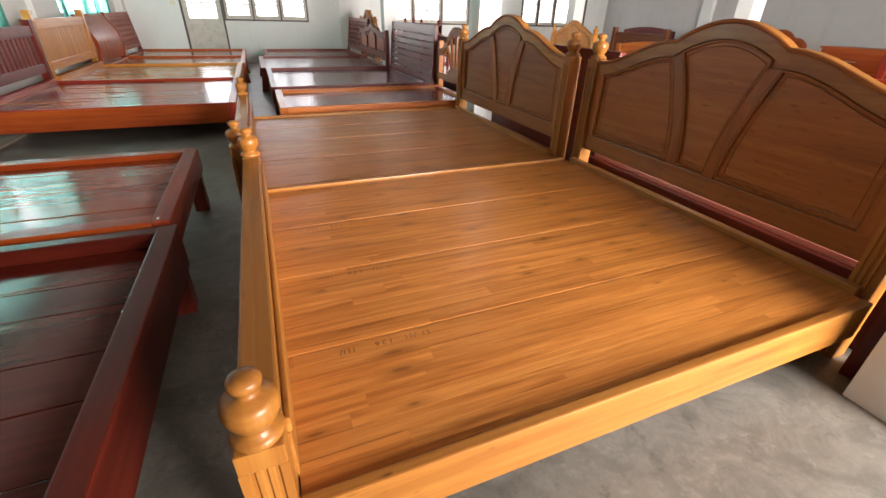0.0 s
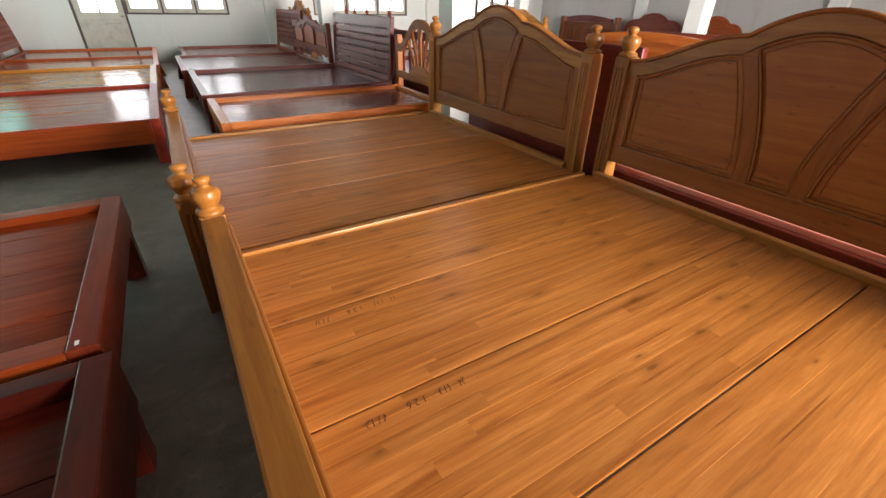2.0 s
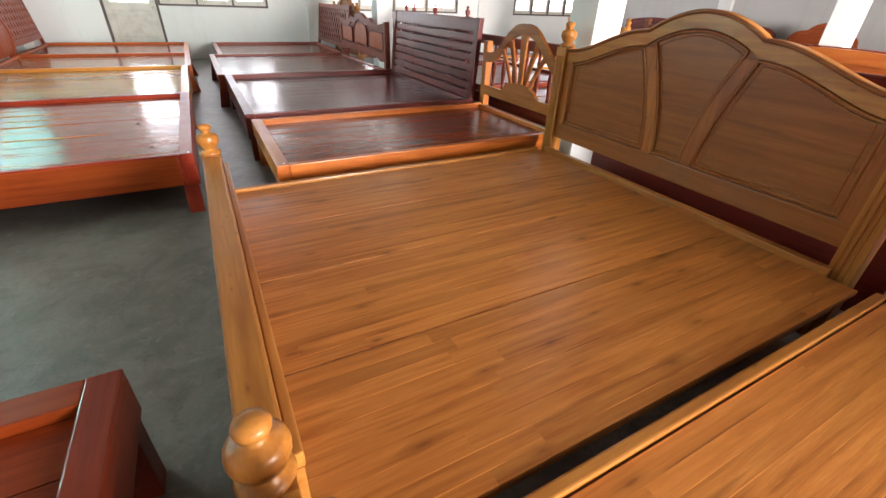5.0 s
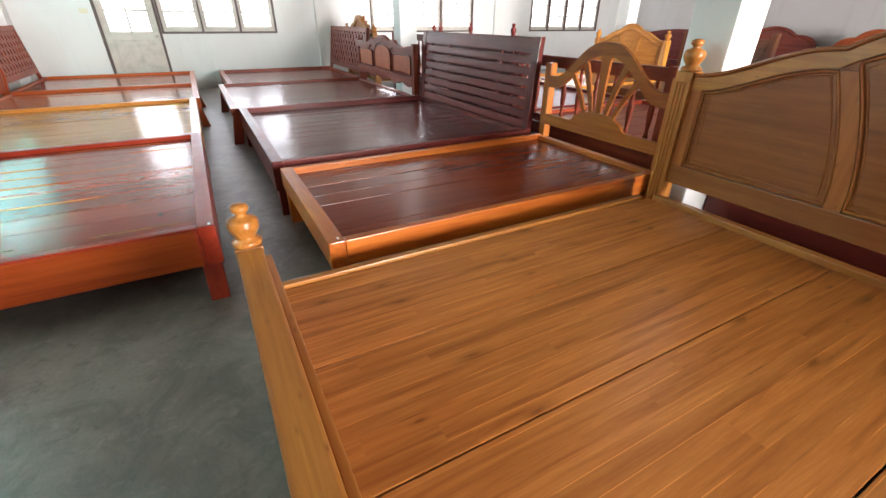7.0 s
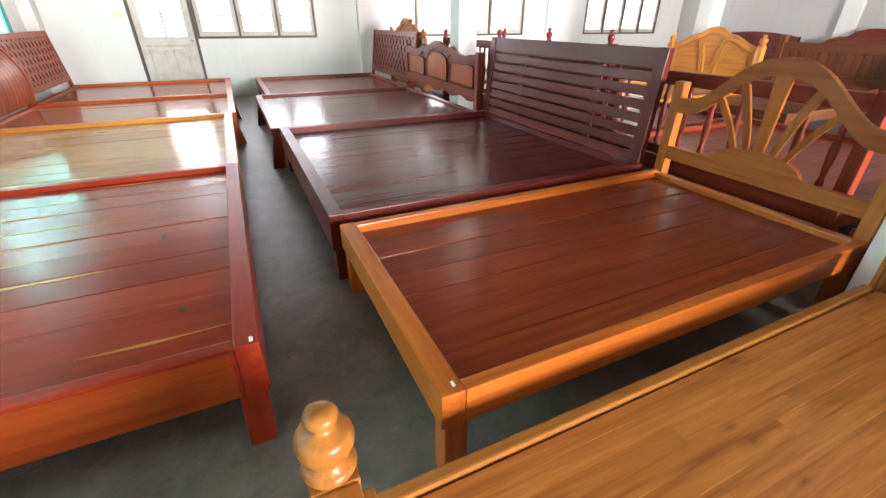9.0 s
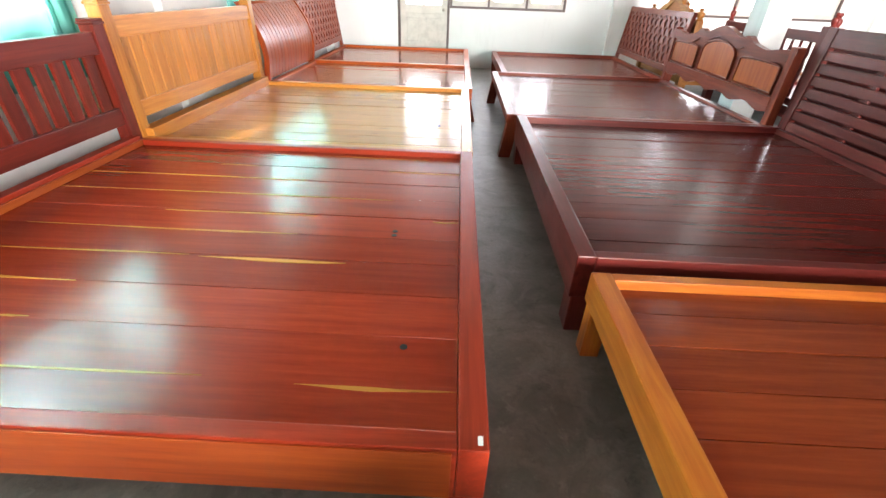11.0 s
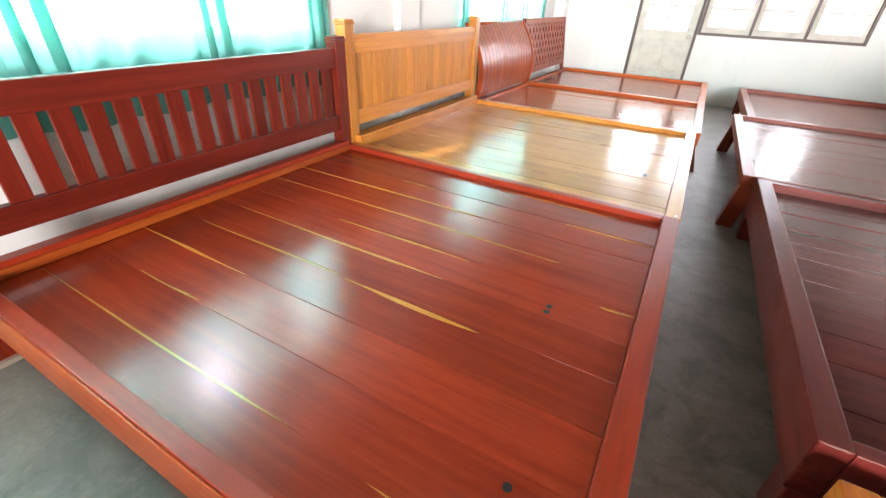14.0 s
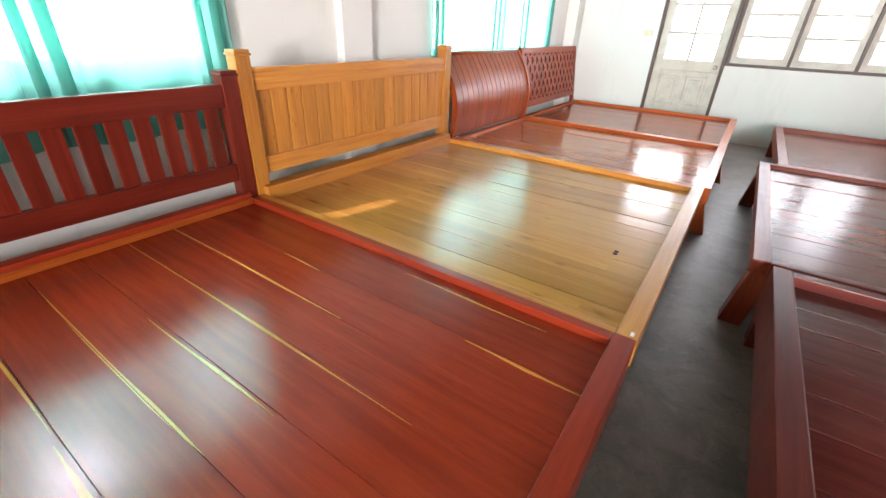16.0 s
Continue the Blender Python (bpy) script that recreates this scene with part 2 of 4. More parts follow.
def cement():
    m, nt, b = nodes_of("cement_floor")
    tc = nt.nodes.new("ShaderNodeTexCoord")
    o = tc.outputs["Object"]
    big = noise_tex(nt, o, 0.8, 6, 0.62, 0.5)
    mid = noise_tex(nt, o, 4.5, 6, 0.68, 0.8)
    fine = noise_tex(nt, o, 60.0, 4)
    col = ramp(nt, big, [(0.3, (0.165, 0.150, 0.128)), (0.5, (0.230, 0.212, 0.184)), (0.72, (0.31, 0.288, 0.252))])
    col = mixc(nt, ramp(nt, mid, [(0.38, (0.55,) * 3), (0.55, (0, 0, 0))]), col, (0.092, 0.085, 0.072))
    col = mixc(nt, ramp(nt, mid, [(0.56, (0, 0, 0)), (0.70, (0.38,) * 3)]), col, (0.31, 0.288, 0.25))
    col = mixc(nt, ramp(nt, fine, [(0.35, (0.28,) * 3), (0.6, (0, 0, 0))]), col, (0.14, 0.14, 0.13))
    nt.links.new(col, b.inputs["Base Color"])
    rr = nt.nodes.new("ShaderNodeMapRange")
    rr.inputs["To Min"].default_value, rr.inputs["To Max"].default_value = 0.24, 0.60
    nt.links.new(mid, rr.inputs[0])
    nt.links.new(rr.outputs[0], b.inputs["Roughness"])
    scuff = noise_tex(nt, o, 11.0, 8, 0.75, 0.25)
    col = mixc(nt, ramp(nt, scuff, [(0.56, (0, 0, 0)), (0.68, (0.5,) * 3)]), col, (0.36, 0.34, 0.30))
    col = mixc(nt, ramp(nt, scuff, [(0.33, (0.55,) * 3), (0.44, (0, 0, 0))]), col, (0.075, 0.07, 0.062))
    nt.links.new(col, b.inputs["Base Color"])
    bump(nt, b, mth(nt, "ADD", mth(nt, "ADD", mid, mth(nt, "MULTIPLY", scuff, 0.7)), mth(nt, "MULTIPLY", fine, 0.2)), 0.4, 0.008)
    return m


def paint(name, col, rough=0.45, dirt=0.25):
    m, nt, b = nodes_of(name)
    tc = nt.nodes.new("ShaderNodeTexCoord")
    n = noise_tex(nt, tc.outputs["Object"], 7.0, 6, 0.65)
    c = mixc(nt, ramp(nt, n, [(0.45, (0, 0, 0)), (0.75, (dirt,) * 3)]), col, tuple(x * 0.55 for x in col))
    nt.links.new(c, b.inputs["Base Color"])
    b.inputs["Roughness"].default_value = rough
    bump(nt, b, n, 0.1, 0.002)
    return m


def plain(name, col, rough=0.5, metal=0.0):
    m, nt, b = nodes_of(name)
    b.inputs["Base Color"].default_value = (*col, 1)
    b.inputs["Roughness"].default_value = rough
    b.inputs["Metallic"].default_value = metal
    return m


def glass():
    m, nt, b = nodes_of("window_glass")
    b.inputs["Base Color"].default_value = (1, 1, 1, 1)
    b.inputs["Transmission Weight"].default_value = 1.0
    b.inputs["Roughness"].default_value = 0.02
    b.inputs["IOR"].default_value = 1.45
    return m


def cloth():
    """Thin teal curtain cloth that lets daylight through."""
    m, nt, b = nodes_of("teal_curtain_cloth")
    tc = nt.nodes.new("ShaderNodeTexCoord")
    n = noise_tex(nt, tc.outputs["Object"], 3.0, 3)
    weave = noise_tex(nt, tc.outputs["Object"], 160.0, 2)
    c = mixc(nt, n, (0.14, 0.42, 0.37), (0.21, 0.50, 0.445))
    dif = nt.nodes.new("ShaderNodeBsdfDiffuse")
    trl = nt.nodes.new("ShaderNodeBsdfTranslucent")
    thr = nt.nodes.new("ShaderNodeBsdfTransparent")
    thr.inputs[0].default_value = (0.62, 1.0, 0.97, 1)
    nt.links.new(c, dif.inputs[0])
    nt.links.new(c, trl.inputs[0])
    mx = nt.nodes.new("ShaderNodeMixShader")
    mx.inputs[0].default_value = 0.55
    nt.links.new(dif.outputs[0], mx.inputs[1])
    nt.links.new(trl.outputs[0], mx.inputs[2])
    m2 = nt.nodes.new("ShaderNodeMixShader")
    nt.links.new(mth(nt, "ADD", mth(nt, "MULTIPLY", weave, 0.08), 0.08), m2.inputs[0])
    nt.links.new(mx.outputs[0], m2.inputs[1])
    nt.links.new(thr.outputs[0], m2.inputs[2])
    nt.links.new(m2.outputs[0], nt.nodes["Material Output"].inputs[0])
    return m


M_FLOOR = cement()
M_WALL = plaster("white_plaster", (0.78, 0.79, 0.77), (0.50, 0.53, 0.49), 0.45)
M_MINT = plaster("pale_green_plaster", (0.755, 0.775, 0.765), (0.54, 0.56, 0.54), 0.40)
M_GREY = plaster("grey_white_plaster", (0.52, 0.51, 0.50), (0.38, 0.36, 0.35), 0.5)
M_CEIL = plaster("ceiling_boards", (0.17, 0.145, 0.12), (0.10, 0.085, 0.07), 0.5)
M_FRAME = paint("dark_brown_frame_paint", (0.085, 0.06, 0.05), 0.5)
M_SASH = paint("weathered_cream_paint", (0.58, 0.55, 0.49), 0.55, 0.6)
M_GLASS = glass()
M_CURTAIN = cloth()
M_BRASS = plain("dull_metal", (0.55, 0.52, 0.45), 0.35, 1.0)
M_PLASTIC = paint("cream_switch_plastic", (0.72, 0.68, 0.52), 0.4, 0.1)
M_PLANK = paint("dusty_bare_wood", (0.46, 0.38, 0.30), 0.7, 0.5)
M_INK = plain("faded_marker_ink", (0.11, 0.055, 0.022), 0.7)
M_TAPE = plain("white_sticker", (0.85, 0.85, 0.83), 0.5)
M_HOLE = plain("dark_hole", (0.012, 0.009, 0.007), 0.9)
M_BRICK = paint("dirty_whitewash", (0.46, 0.40, 0.34), 0.8, 0.6)
M_STEEL = plain("grey_metal_tube", (0.42, 0.43, 0.43), 0.45, 0.6)


# ---- mesh helpers ----
def B(x0, x1, y0, y1, z0, z1, bev=0.004, bm=None):
    """A box between two corners with its edges eased."""
    own = bmesh.new()
    bmesh.ops.create_cube(own, size=1.0)
    s = Matrix.Translation(((x0 + x1) / 2, (y0 + y1) / 2, (z0 + z1) / 2)) @ Matrix.Diagonal((abs(x1 - x0), abs(y1 - y0), abs(z1 - z0), 1))
    bmesh.ops.transform(own, matrix=s, verts=own.verts)
    if bev:
        bmesh.ops.bevel(own, geom=own.edges[:], offset=bev, segments=2, affect="EDGES", profile=0.6)
    if bm is None:
        return own
    return merge(bm, own)


def merge(bm, other):
    me = bpy.data.meshes.new("tmp")
    other.to_mesh(me)
    other.free()
    bm.from_mesh(me)
    bpy.data.meshes.remove(me)
    return bm


def part(name, bm, material, parent=None, label="", smooth=False):
    """One mesh object out of a bmesh, under its thing or part."""
    me = bpy.data.meshes.new(name)
    bmesh.ops.recalc_face_normals(bm, faces=bm.faces)
    bm.to_mesh(me)
    bm.free()
    me.materials.append(material)
    if smooth:
        me.polygons.foreach_set("use_smooth", [True] * len(me.polygons))
    ob = new(name, me)
    ob.parent = parent
    return tagged(ob, label)


def repeat(ob, loc):
    """Another object on the same mesh, under the same thing."""
    o = new(ob.name.split(".")[0], ob.data)
    o.parent = ob.parent
    o.location = loc
    return o


def thing(name, label, category, m, group="", kind=""):
    e = new(name)
    e.empty_display_size = 0.1
    e.matrix_world = m
    return tagged(e, label, category, group, kind)


def strip(lo, hi, x0, x1, bm=None):
    """A solid between two lines of (y, z) points, from depth x0 to x1."""
    bm = bm or bmesh.new()
    n = len(lo)
    f = [[bm.verts.new((x, *p)) for p in line] for x in (x0, x1) for line in (lo, hi)]
    a, b, c, d = f
    for i in range(n - 1):
        bm.faces.new((a[i], a[i + 1], b[i + 1], b[i]))
        bm.faces.new((c[i], d[i], d[i + 1], c[i + 1]))
        bm.faces.new((a[i], c[i], c[i + 1], a[i + 1]))
        bm.faces.new((b[i], b[i + 1], d[i + 1], d[i]))
    for i in (0, n - 1):
        bm.faces.new((a[i], b[i], d[i], c[i]) if i == 0 else (a[i], c[i], d[i], b[i]))
    return bm


def tube(points, r, bm=None, seg=6, closed=False):
    """A round bead along a line of points."""
    bm = bm or bmesh.new()
    pts = [Vector(p) for p in points]
    rings = []
    n = len(pts)
    for i, p in enumerate(pts):
        q0, q1 = (pts[i - 1], pts[(i + 1) % n]) if closed else (pts[max(i - 1, 0)], pts[min(i + 1, n - 1)])
        d = (q1 - q0).normalized()
        u = d.cross(Vector((1, 0, 0)))
        u = u.normalized() if u.length > 1e-4 else Vector((0, 1, 0))
        w = d.cross(u).normalized()
        rings.append([bm.verts.new(p + r * (math.cos(t) * u + math.sin(t) * w)) for t in (2 * math.pi * k / seg for k in range(seg))])
    for i in range(n if closed else n - 1):
        ra, rb = rings[i], rings[(i + 1) % n]
        for k in range(seg):
            bm.faces.new((ra[k], ra[(k + 1) % seg], rb[(k + 1) % seg], rb[k]))
    if not closed:
        bm.faces.new(rings[0])
        bm.faces.new(rings[-1])
    return bm


def lathe(profile, cx, cy, z, seg=24, bm=None):
    """A turned piece from (radius, height) steps."""
    bm = bm or bmesh.new()
    rings = [[bm.verts.new((cx + r * math.cos(t), cy + r * math.sin(t), z + h)) for t in (2 * math.pi * k / seg for k in range(seg))] for r, h in profile]
    for ra, rb in zip(rings, rings[1:]):
        for k in range(seg):
            bm.faces.new((ra[k], ra[(k + 1) % seg], rb[(k + 1) % seg], rb[k]))
    bm.faces.new(rings[0])
    bm.faces.new(rings[-1])
    return bm


def samples(a, b, n):
    return [a + (b - a) * i / (n - 1) for i in range(n)]


FINIAL = [(0.030, 0), (0.046, 0.003), (0.050, 0.012), (0.044, 0.022), (0.030, 0.028), (0.032, 0.034), (0.043, 0.050), (0.050, 0.068), (0.051, 0.080),
          (0.048, 0.086), (0.049, 0.092), (0.040, 0.100), (0.024, 0.106), (0.017, 0.113), (0.020, 0.119), (0.028, 0.126), (0.030, 0.135), (0.027, 0.143), (0.016, 0.149), (0.004, 0.151)]


# ---- room ----
def wall(name, along, at, thick, a0, a1, z0, z1, holes, material, label):
    """A wall along x or y with openings (from, to, bottom, top) that go through it."""
    bm = bmesh.new()
    cuts = sorted({a0, a1, *(h[0] for h in holes), *(h[1] for h in holes)})
    for c0, c1 in zip(cuts, cuts[1:]):
        mid = (c0 + c1) / 2
        spans, low = [], z0
        for h in sorted((h for h in holes if h[0] < mid < h[1]), key=lambda h: h[2]):
            spans.append((low, h[2]))
            low = h[3]
        spans.append((low, z1))
        for s0, s1 in spans:
            if s1 - s0 > 1e-3:
                if along == "x":
                    B(c0, c1, at, at + thick, s0, s1, 0, bm)
                else:
                    B(at, at + thick, c0, c1, s0, s1, 0, bm)
    bmesh.ops.remove_doubles(bm, verts=bm.verts, dist=1e-4)
    return tagged(part(name, bm, material), label, "wall", kind="structure")


tagged(part("floor", B(X0 - 0.2, X1 + 0.2, Y0 - 0.2, Y1 + 0.2, -0.12, 0, 0), M_FLOOR), "worn grey polished cement floor with stains", "floor", kind="structure")
tagged(part("ceiling", B(X0 - 0.2, X1 + 0.2, Y0 - 0.2, Y1 + 0.2, H, H + 0.12, 0), M_CEIL), "dull brown board ceiling", "ceiling", kind="structure")
tagged(part("ground", B(-60, 60, -60, 60, -0.4, -0.16, 0), M_FLOOR), "bare ground outside the building", "ground", kind="structure")
BACK_HOLES = [(-0.29, 0.615, 0.0, HEAD), (0.615, 2.63, SILL, HEAD), (4.62, 7.25, SILL, HEAD), (9.02, 11.45, SILL, HEAD)]
wall("wall_back", "x", Y1, 0.2, X0 - 0.2, X1 + 0.2, 0, H, BACK_HOLES, M_MINT, "pale mint-white plastered wall with damp stains")
SIDE_HOLES = [(5.7, 8.5, 1.05, 2.25), (10.62, 13.2, 1.05, 2.25)]
wall("wall_window_side", "y", X0 - 0.2, 0.2, Y0, Y1, 0, H, SIDE_HOLES, M_WALL, "white plastered wall with curtained windows")
wall("wall_far_side", "y", X1, 0.2, Y0, Y1, 0, H, [], M_GREY, "grey-white plastered wall with pilasters")
wall("wall_front", "x", Y0 - 0.2, 0.2, X0 - 0.2, X1 + 0.2, 0, H, [(3.0, 6.6, 0.0, 2.8)], M_WALL, "white shop front wall with a wide opening")


def pilaster(name, x0, x1, y0, y1, material, label):
    tagged(part(name, B(x0, x1, y0, y1, 0, H - 0.004, 0.006), material), label, "pilaster", kind="structure")


pilaster("pilaster_side_1", X0, X0 + 0.07, 9.44, 9.74, M_WALL, "white plastered pilaster on the window wall")
pilaster("pilaster_side_2", X0, X0 + 0.16, 13.98, Y1, M_WALL, "white plastered corner pilaster")
pilaster("pilaster_back_1", 3.42, 3.72, Y1 - 0.08, Y1, M_WALL, "white plastered pilaster on the back wall")
pilaster("pilaster_back_2", 7.85, 8.15, Y1 - 0.08, Y1, M_WALL, "white plastered pilaster on the back wall")
for i, y in enumerate((1.7, 5.9, 10.2)):
    pilaster(f"pilaster_far_{i + 1}", X1 - 0.12, X1, y, y + 0.3, M_WALL, "white plastered pilaster on the far wall")


def column(name, x, y, s, material):
    bm = B(x, x + s, y, y + s, 0, H - 0.004, 0.008)
    tagged(part(name, bm, material), "square pale green and white painted concrete column", "column", kind="structure")


column("column_1", 3.08, 1.50, 0.25, M_MINT)
column("column_2", 3.37, 5.63, 0.24, M_MINT)
column("column_3", 3.62, 10.3, 0.25, M_MINT)
column("column_4", 7.96, 6.1, 0.25, M_MINT)
column("column_5", 7.96, 10.2, 0.25, M_MINT)
column("column_6", 7.96, 1.9, 0.25, M_MINT)


def sash(parent, x0, x1, z0, z1, y, rows, cols, w=0.055, name="casement"):
    """A casement of glazing bars and panes in the plane of y."""
    bm = bmesh.new()
    B(x0, x0 + w, y, y + 0.035, z0, z1, 0.003, bm)
    B(x1 - w, x1, y, y + 0.035, z0, z1, 0.003, bm)
    B(x0 + w, x1 - w, y, y + 0.035, z0, z0 + w * 1.3, 0.003, bm)
    B(x0 + w, x1 - w, y, y + 0.035, z1 - w, z1, 0.003, bm)
    ob = part(name, bm, M_SASH, parent, "weathered cream casement")
    a0, a1, b0, b1 = x0 + w, x1 - w, z0 + w * 1.3, z1 - w
    for i in range(1, rows):
        z = b0 + (b1 - b0) * i / rows
        part("glazing_bar", B(a0, a1, y + 0.004, y + 0.03, z - 0.017, z + 0.017, 0.002), M_SASH, ob)
    for i in range(1, cols):
        x = a0 + (a1 - a0) * i / cols
        part("glazing_bar", B(x - 0.017, x + 0.017, y + 0.006, y + 0.028, b0, b1, 0.002), M_SASH, ob)
    for i in range(rows):
        for j in range(cols):
            p = part("pane", B(a0 + (a1 - a0) * j / cols + 0.012, a0 + (a1 - a0) * (j + 1) / cols - 0.012, y + 0.015, y + 0.019,
                               b0 + (b1 - b0) * i / rows + 0.012, b0 + (b1 - b0) * (i + 1) / rows - 0.012, 0), M_GLASS, ob)
            p.visible_shadow = False
    return ob


def back_window(name, x0, x1, leaves, rows, cols):
    w = thing(name, "cream casement window in a dark brown frame", "window", Matrix.Identity(4), kind="structure")
    f = 0.035
    y = Y1 - 0.012
    bm = bmesh.new()
    B(x0, x1, y, y + 0.09, SILL, SILL + f, 0.003, bm)
    B(x0, x1, y, y + 0.09, HEAD - f, HEAD, 0.003, bm)
    for i in range(leaves + 1):
        x = x0 + (x1 - x0 - f) * i / leaves
        B(x, x + f, y, y + 0.09, SILL + f, HEAD - f, 0.003, bm)
    part("window_frame", bm, M_FRAME, w)
    for i in range(leaves):
        a = x0 + (x1 - x0 - f) * i / leaves + f + 0.003
        b = x0 + (x1 - x0 - f) * (i + 1) / leaves - 0.003
        s = sash(w, a, b, SILL + f + 0.003, HEAD - f - 0.003, y + 0.03, rows, cols)
        hm = tube([(a + 0.02, y + 0.026, SILL + 0.22), (a + 0.02, y + 0.008, SILL + 0.23), (a + 0.02, y + 0.008, SILL + 0.31), (a + 0.02, y + 0.026, SILL + 0.32)], 0.006)
        part("handle", hm, M_BRASS, s)
    return w


back_window("window_1", 0.63, 2.63, 3, 4, 1)
back_window("window_2", 4.62, 7.25, 3, 4, 2)
back_window("window_3", 9.02, 11.45, 4, 4, 1)

# panelled back door
door = thing("door_1", "closed weathered cream door with glazed upper half and knob", "door", Matrix.Identity(4), kind="structure")
dy = Y1 - 0.012
bm = B(-0.29, -0.25, dy, dy + 0.1, 0, HEAD, 0.003)
B(0.585, 0.625, dy, dy + 0.1, 0, HEAD, 0.003, bm)
B(-0.25, 0.585, dy, dy + 0.1, HEAD - 0.04, HEAD, 0.003, bm)
part("door_frame", bm, M_FRAME, door, "dark brown door frame")
sash(door, -0.246, 0.581, 0.86, HEAD - 0.044, dy + 0.035, 3, 2, 0.10, "glazed_half")
bm = B(-0.246, -0.13, dy + 0.035, dy + 0.07, 0.01, 0.858, 0.003)
B(0.465, 0.581, dy + 0.035, dy + 0.07, 0.01, 0.858, 0.003, bm)
B(0.12, 0.215, dy + 0.036, dy + 0.069, 0.12, 0.79, 0.003, bm)
for z0, z1 in ((0.01, 0.12), (0.34, 0.42), (0.79, 0.858)):
    B(-0.13, 0.465, dy + 0.035, dy + 0.07, z0, z1, 0.003, bm)
part("door_rails", bm, M_SASH, door)
for x0, x1 in ((-0.12, 0.11), (0.225, 0.455)):
    for z0, z1 in ((0.13, 0.33), (0.43, 0.78)):
        pan = B(x0 - 0.008, x1 + 0.008, dy + 0.05, dy + 0.062, z0 - 0.008, z1 + 0.008, 0.002)
        B(x0 + 0.03, x1 - 0.03, dy + 0.038, dy + 0.055, z0 + 0.03, z1 - 0.03, 0.008, pan)
        part("panel", pan, M_SASH, door)
kb = lathe([(0.012, 0), (0.012, 0.025), (0.026, 0.032), (0.028, 0.045), (0.020, 0.058), (0.004, 0.06)], 0, 0, 0, 16)
bmesh.ops.transform(kb, matrix=pose(0.525, dy + 0.036, 0.93, 90, 0, 0), verts=kb.verts)
part("door_knob", kb, M_BRASS, door, "round metal knob", True)

sw = thing("light_switch", "cream double light switch plate on the wall", "switch", pose(-0.42, Y1, 1.31))
part("plate", B(-0.06, 0.06, -0.012, 0.0, -0.035, 0.035, 0.004), M_PLASTIC, sw)
part("rocker", B(-0.04, -0.005, -0.017, -0.011, -0.02, 0.02, 0.002), M_PLASTIC, sw)
part("rocker", B(0.005, 0.04, -0.017, -0.011, -0.02, 0.02, 0.002), M_PLASTIC, sw)


def side_window(name, y0, y1, leaves):
    z0, z1 = 1.05, 2.25
    w = thing(name, "white casement window behind teal curtains", "window", Matrix.Identity(4), kind="structure")
    bm = bmesh.new()
    x = X0 - 0.10
    B(x, x + 0.06, y0, y1, z0, z0 + 0.05, 0.003, bm)
    B(x, x + 0.06, y0, y1, z1 - 0.05, z1, 0.003, bm)
    for i in range(leaves + 1):
        y = y0 + (y1 - y0 - 0.05) * i / leaves
        B(x, x + 0.06, y, y + 0.05, z0 + 0.05, z1 - 0.05, 0.003, bm)
    part("window_frame", bm, M_SASH, w)
    for i in range(leaves):
        a = y0 + (y1 - y0 - 0.05) * i / leaves + 0.05
        b = y0 + (y1 - y0 - 0.05) * (i + 1) / leaves
        part("glazing_bar", B(x + 0.01, x + 0.04, a, b, 1.62, 1.65, 0.002), M_SASH, w)
        p = part("pane", B(x + 0.02, x + 0.024, a, b, z0 + 0.05, z1 - 0.05, 0), M_GLASS, w)
        p.visible_shadow = False


def curtain(y0, y1, z0, z1, seed, gather=(), part_at=0):
    """A hanging curtain with soft folds, thicker where it is gathered."""
    rnd = random.Random(seed)
    ny, nz = 180, 22
    ph = [rnd.uniform(0, 6.28) for _ in range(4)]
    bm = bmesh.new()
    grid = []
    for j in range(nz + 1):
        v = j / nz
        row = []
        for i in range(ny + 1):
            u = i / ny
            y = y0 + (y1 - y0) * u
            amp = 0.006 + 0.008 * (1 - v)
            x = amp * (math.sin(u * 31 + ph[0] + 0.6 * v) + 0.6 * math.sin(u * 57 + ph[1] - v) + 0.5 * math.sin(u * 13 + ph[2]))
            for g in gather:
                w = math.exp(-((u - g) / 0.06) ** 2)
                x += 0.016 * w * math.sin((u - g) * 210 + 2 * v)
                y += 0.055 * w * math.sin((u - g) * 120 + 1.1 * v)
            z = z0 + (z1 - z0) * v + 0.012 * math.sin(u * 17 + ph[3]) * (1 - v)
            y -= part_at * 0.19 * math.exp(-((z - 1.72) / 0.12) ** 2) * (u if part_at > 0 else 1 - u) ** 6
            row.append(bm.verts.new((x, y, z)))
        grid.append(row)
    for j in range(nz):
        for i in range(ny):
            bm.faces.new((grid[j][i], grid[j][i + 1], grid[j + 1][i + 1], grid[j + 1][i]))
    th = thing("curtain", "thin teal curtain hanging over a bright window", "curtain", pose(X0 + 0.045, 0, 0), "teal curtains")
    part("cloth", bm, M_CURTAIN, th, smooth=True)
    part("curtain_rod", tube([(0, y0 - 0.04, z1 + 0.005), (0, y1 + 0.04, z1 + 0.005)], 0.008), M_STEEL, th, "thin metal rod")


for i, (y0, y1) in enumerate(((5.7, 8.5), (10.62, 13.2))):
    side_window(f"window_{i + 4}", y0, y1, 3)
    mid = 7.18 if i == 0 else (y0 + y1) / 2
    curtain(y0 - 0.08, mid + (0.004 if i == 0 else 0.06), 0.72, 2.4, i * 2, (0.08, 0.85), 1 if i == 0 else 0)
    curtain(mid - (0.004 if i == 0 else 0.06), y1 + 0.10, 0.72, 2.4, i * 2 + 1, (0.40, 0.93), -1 if i == 0 else 0)


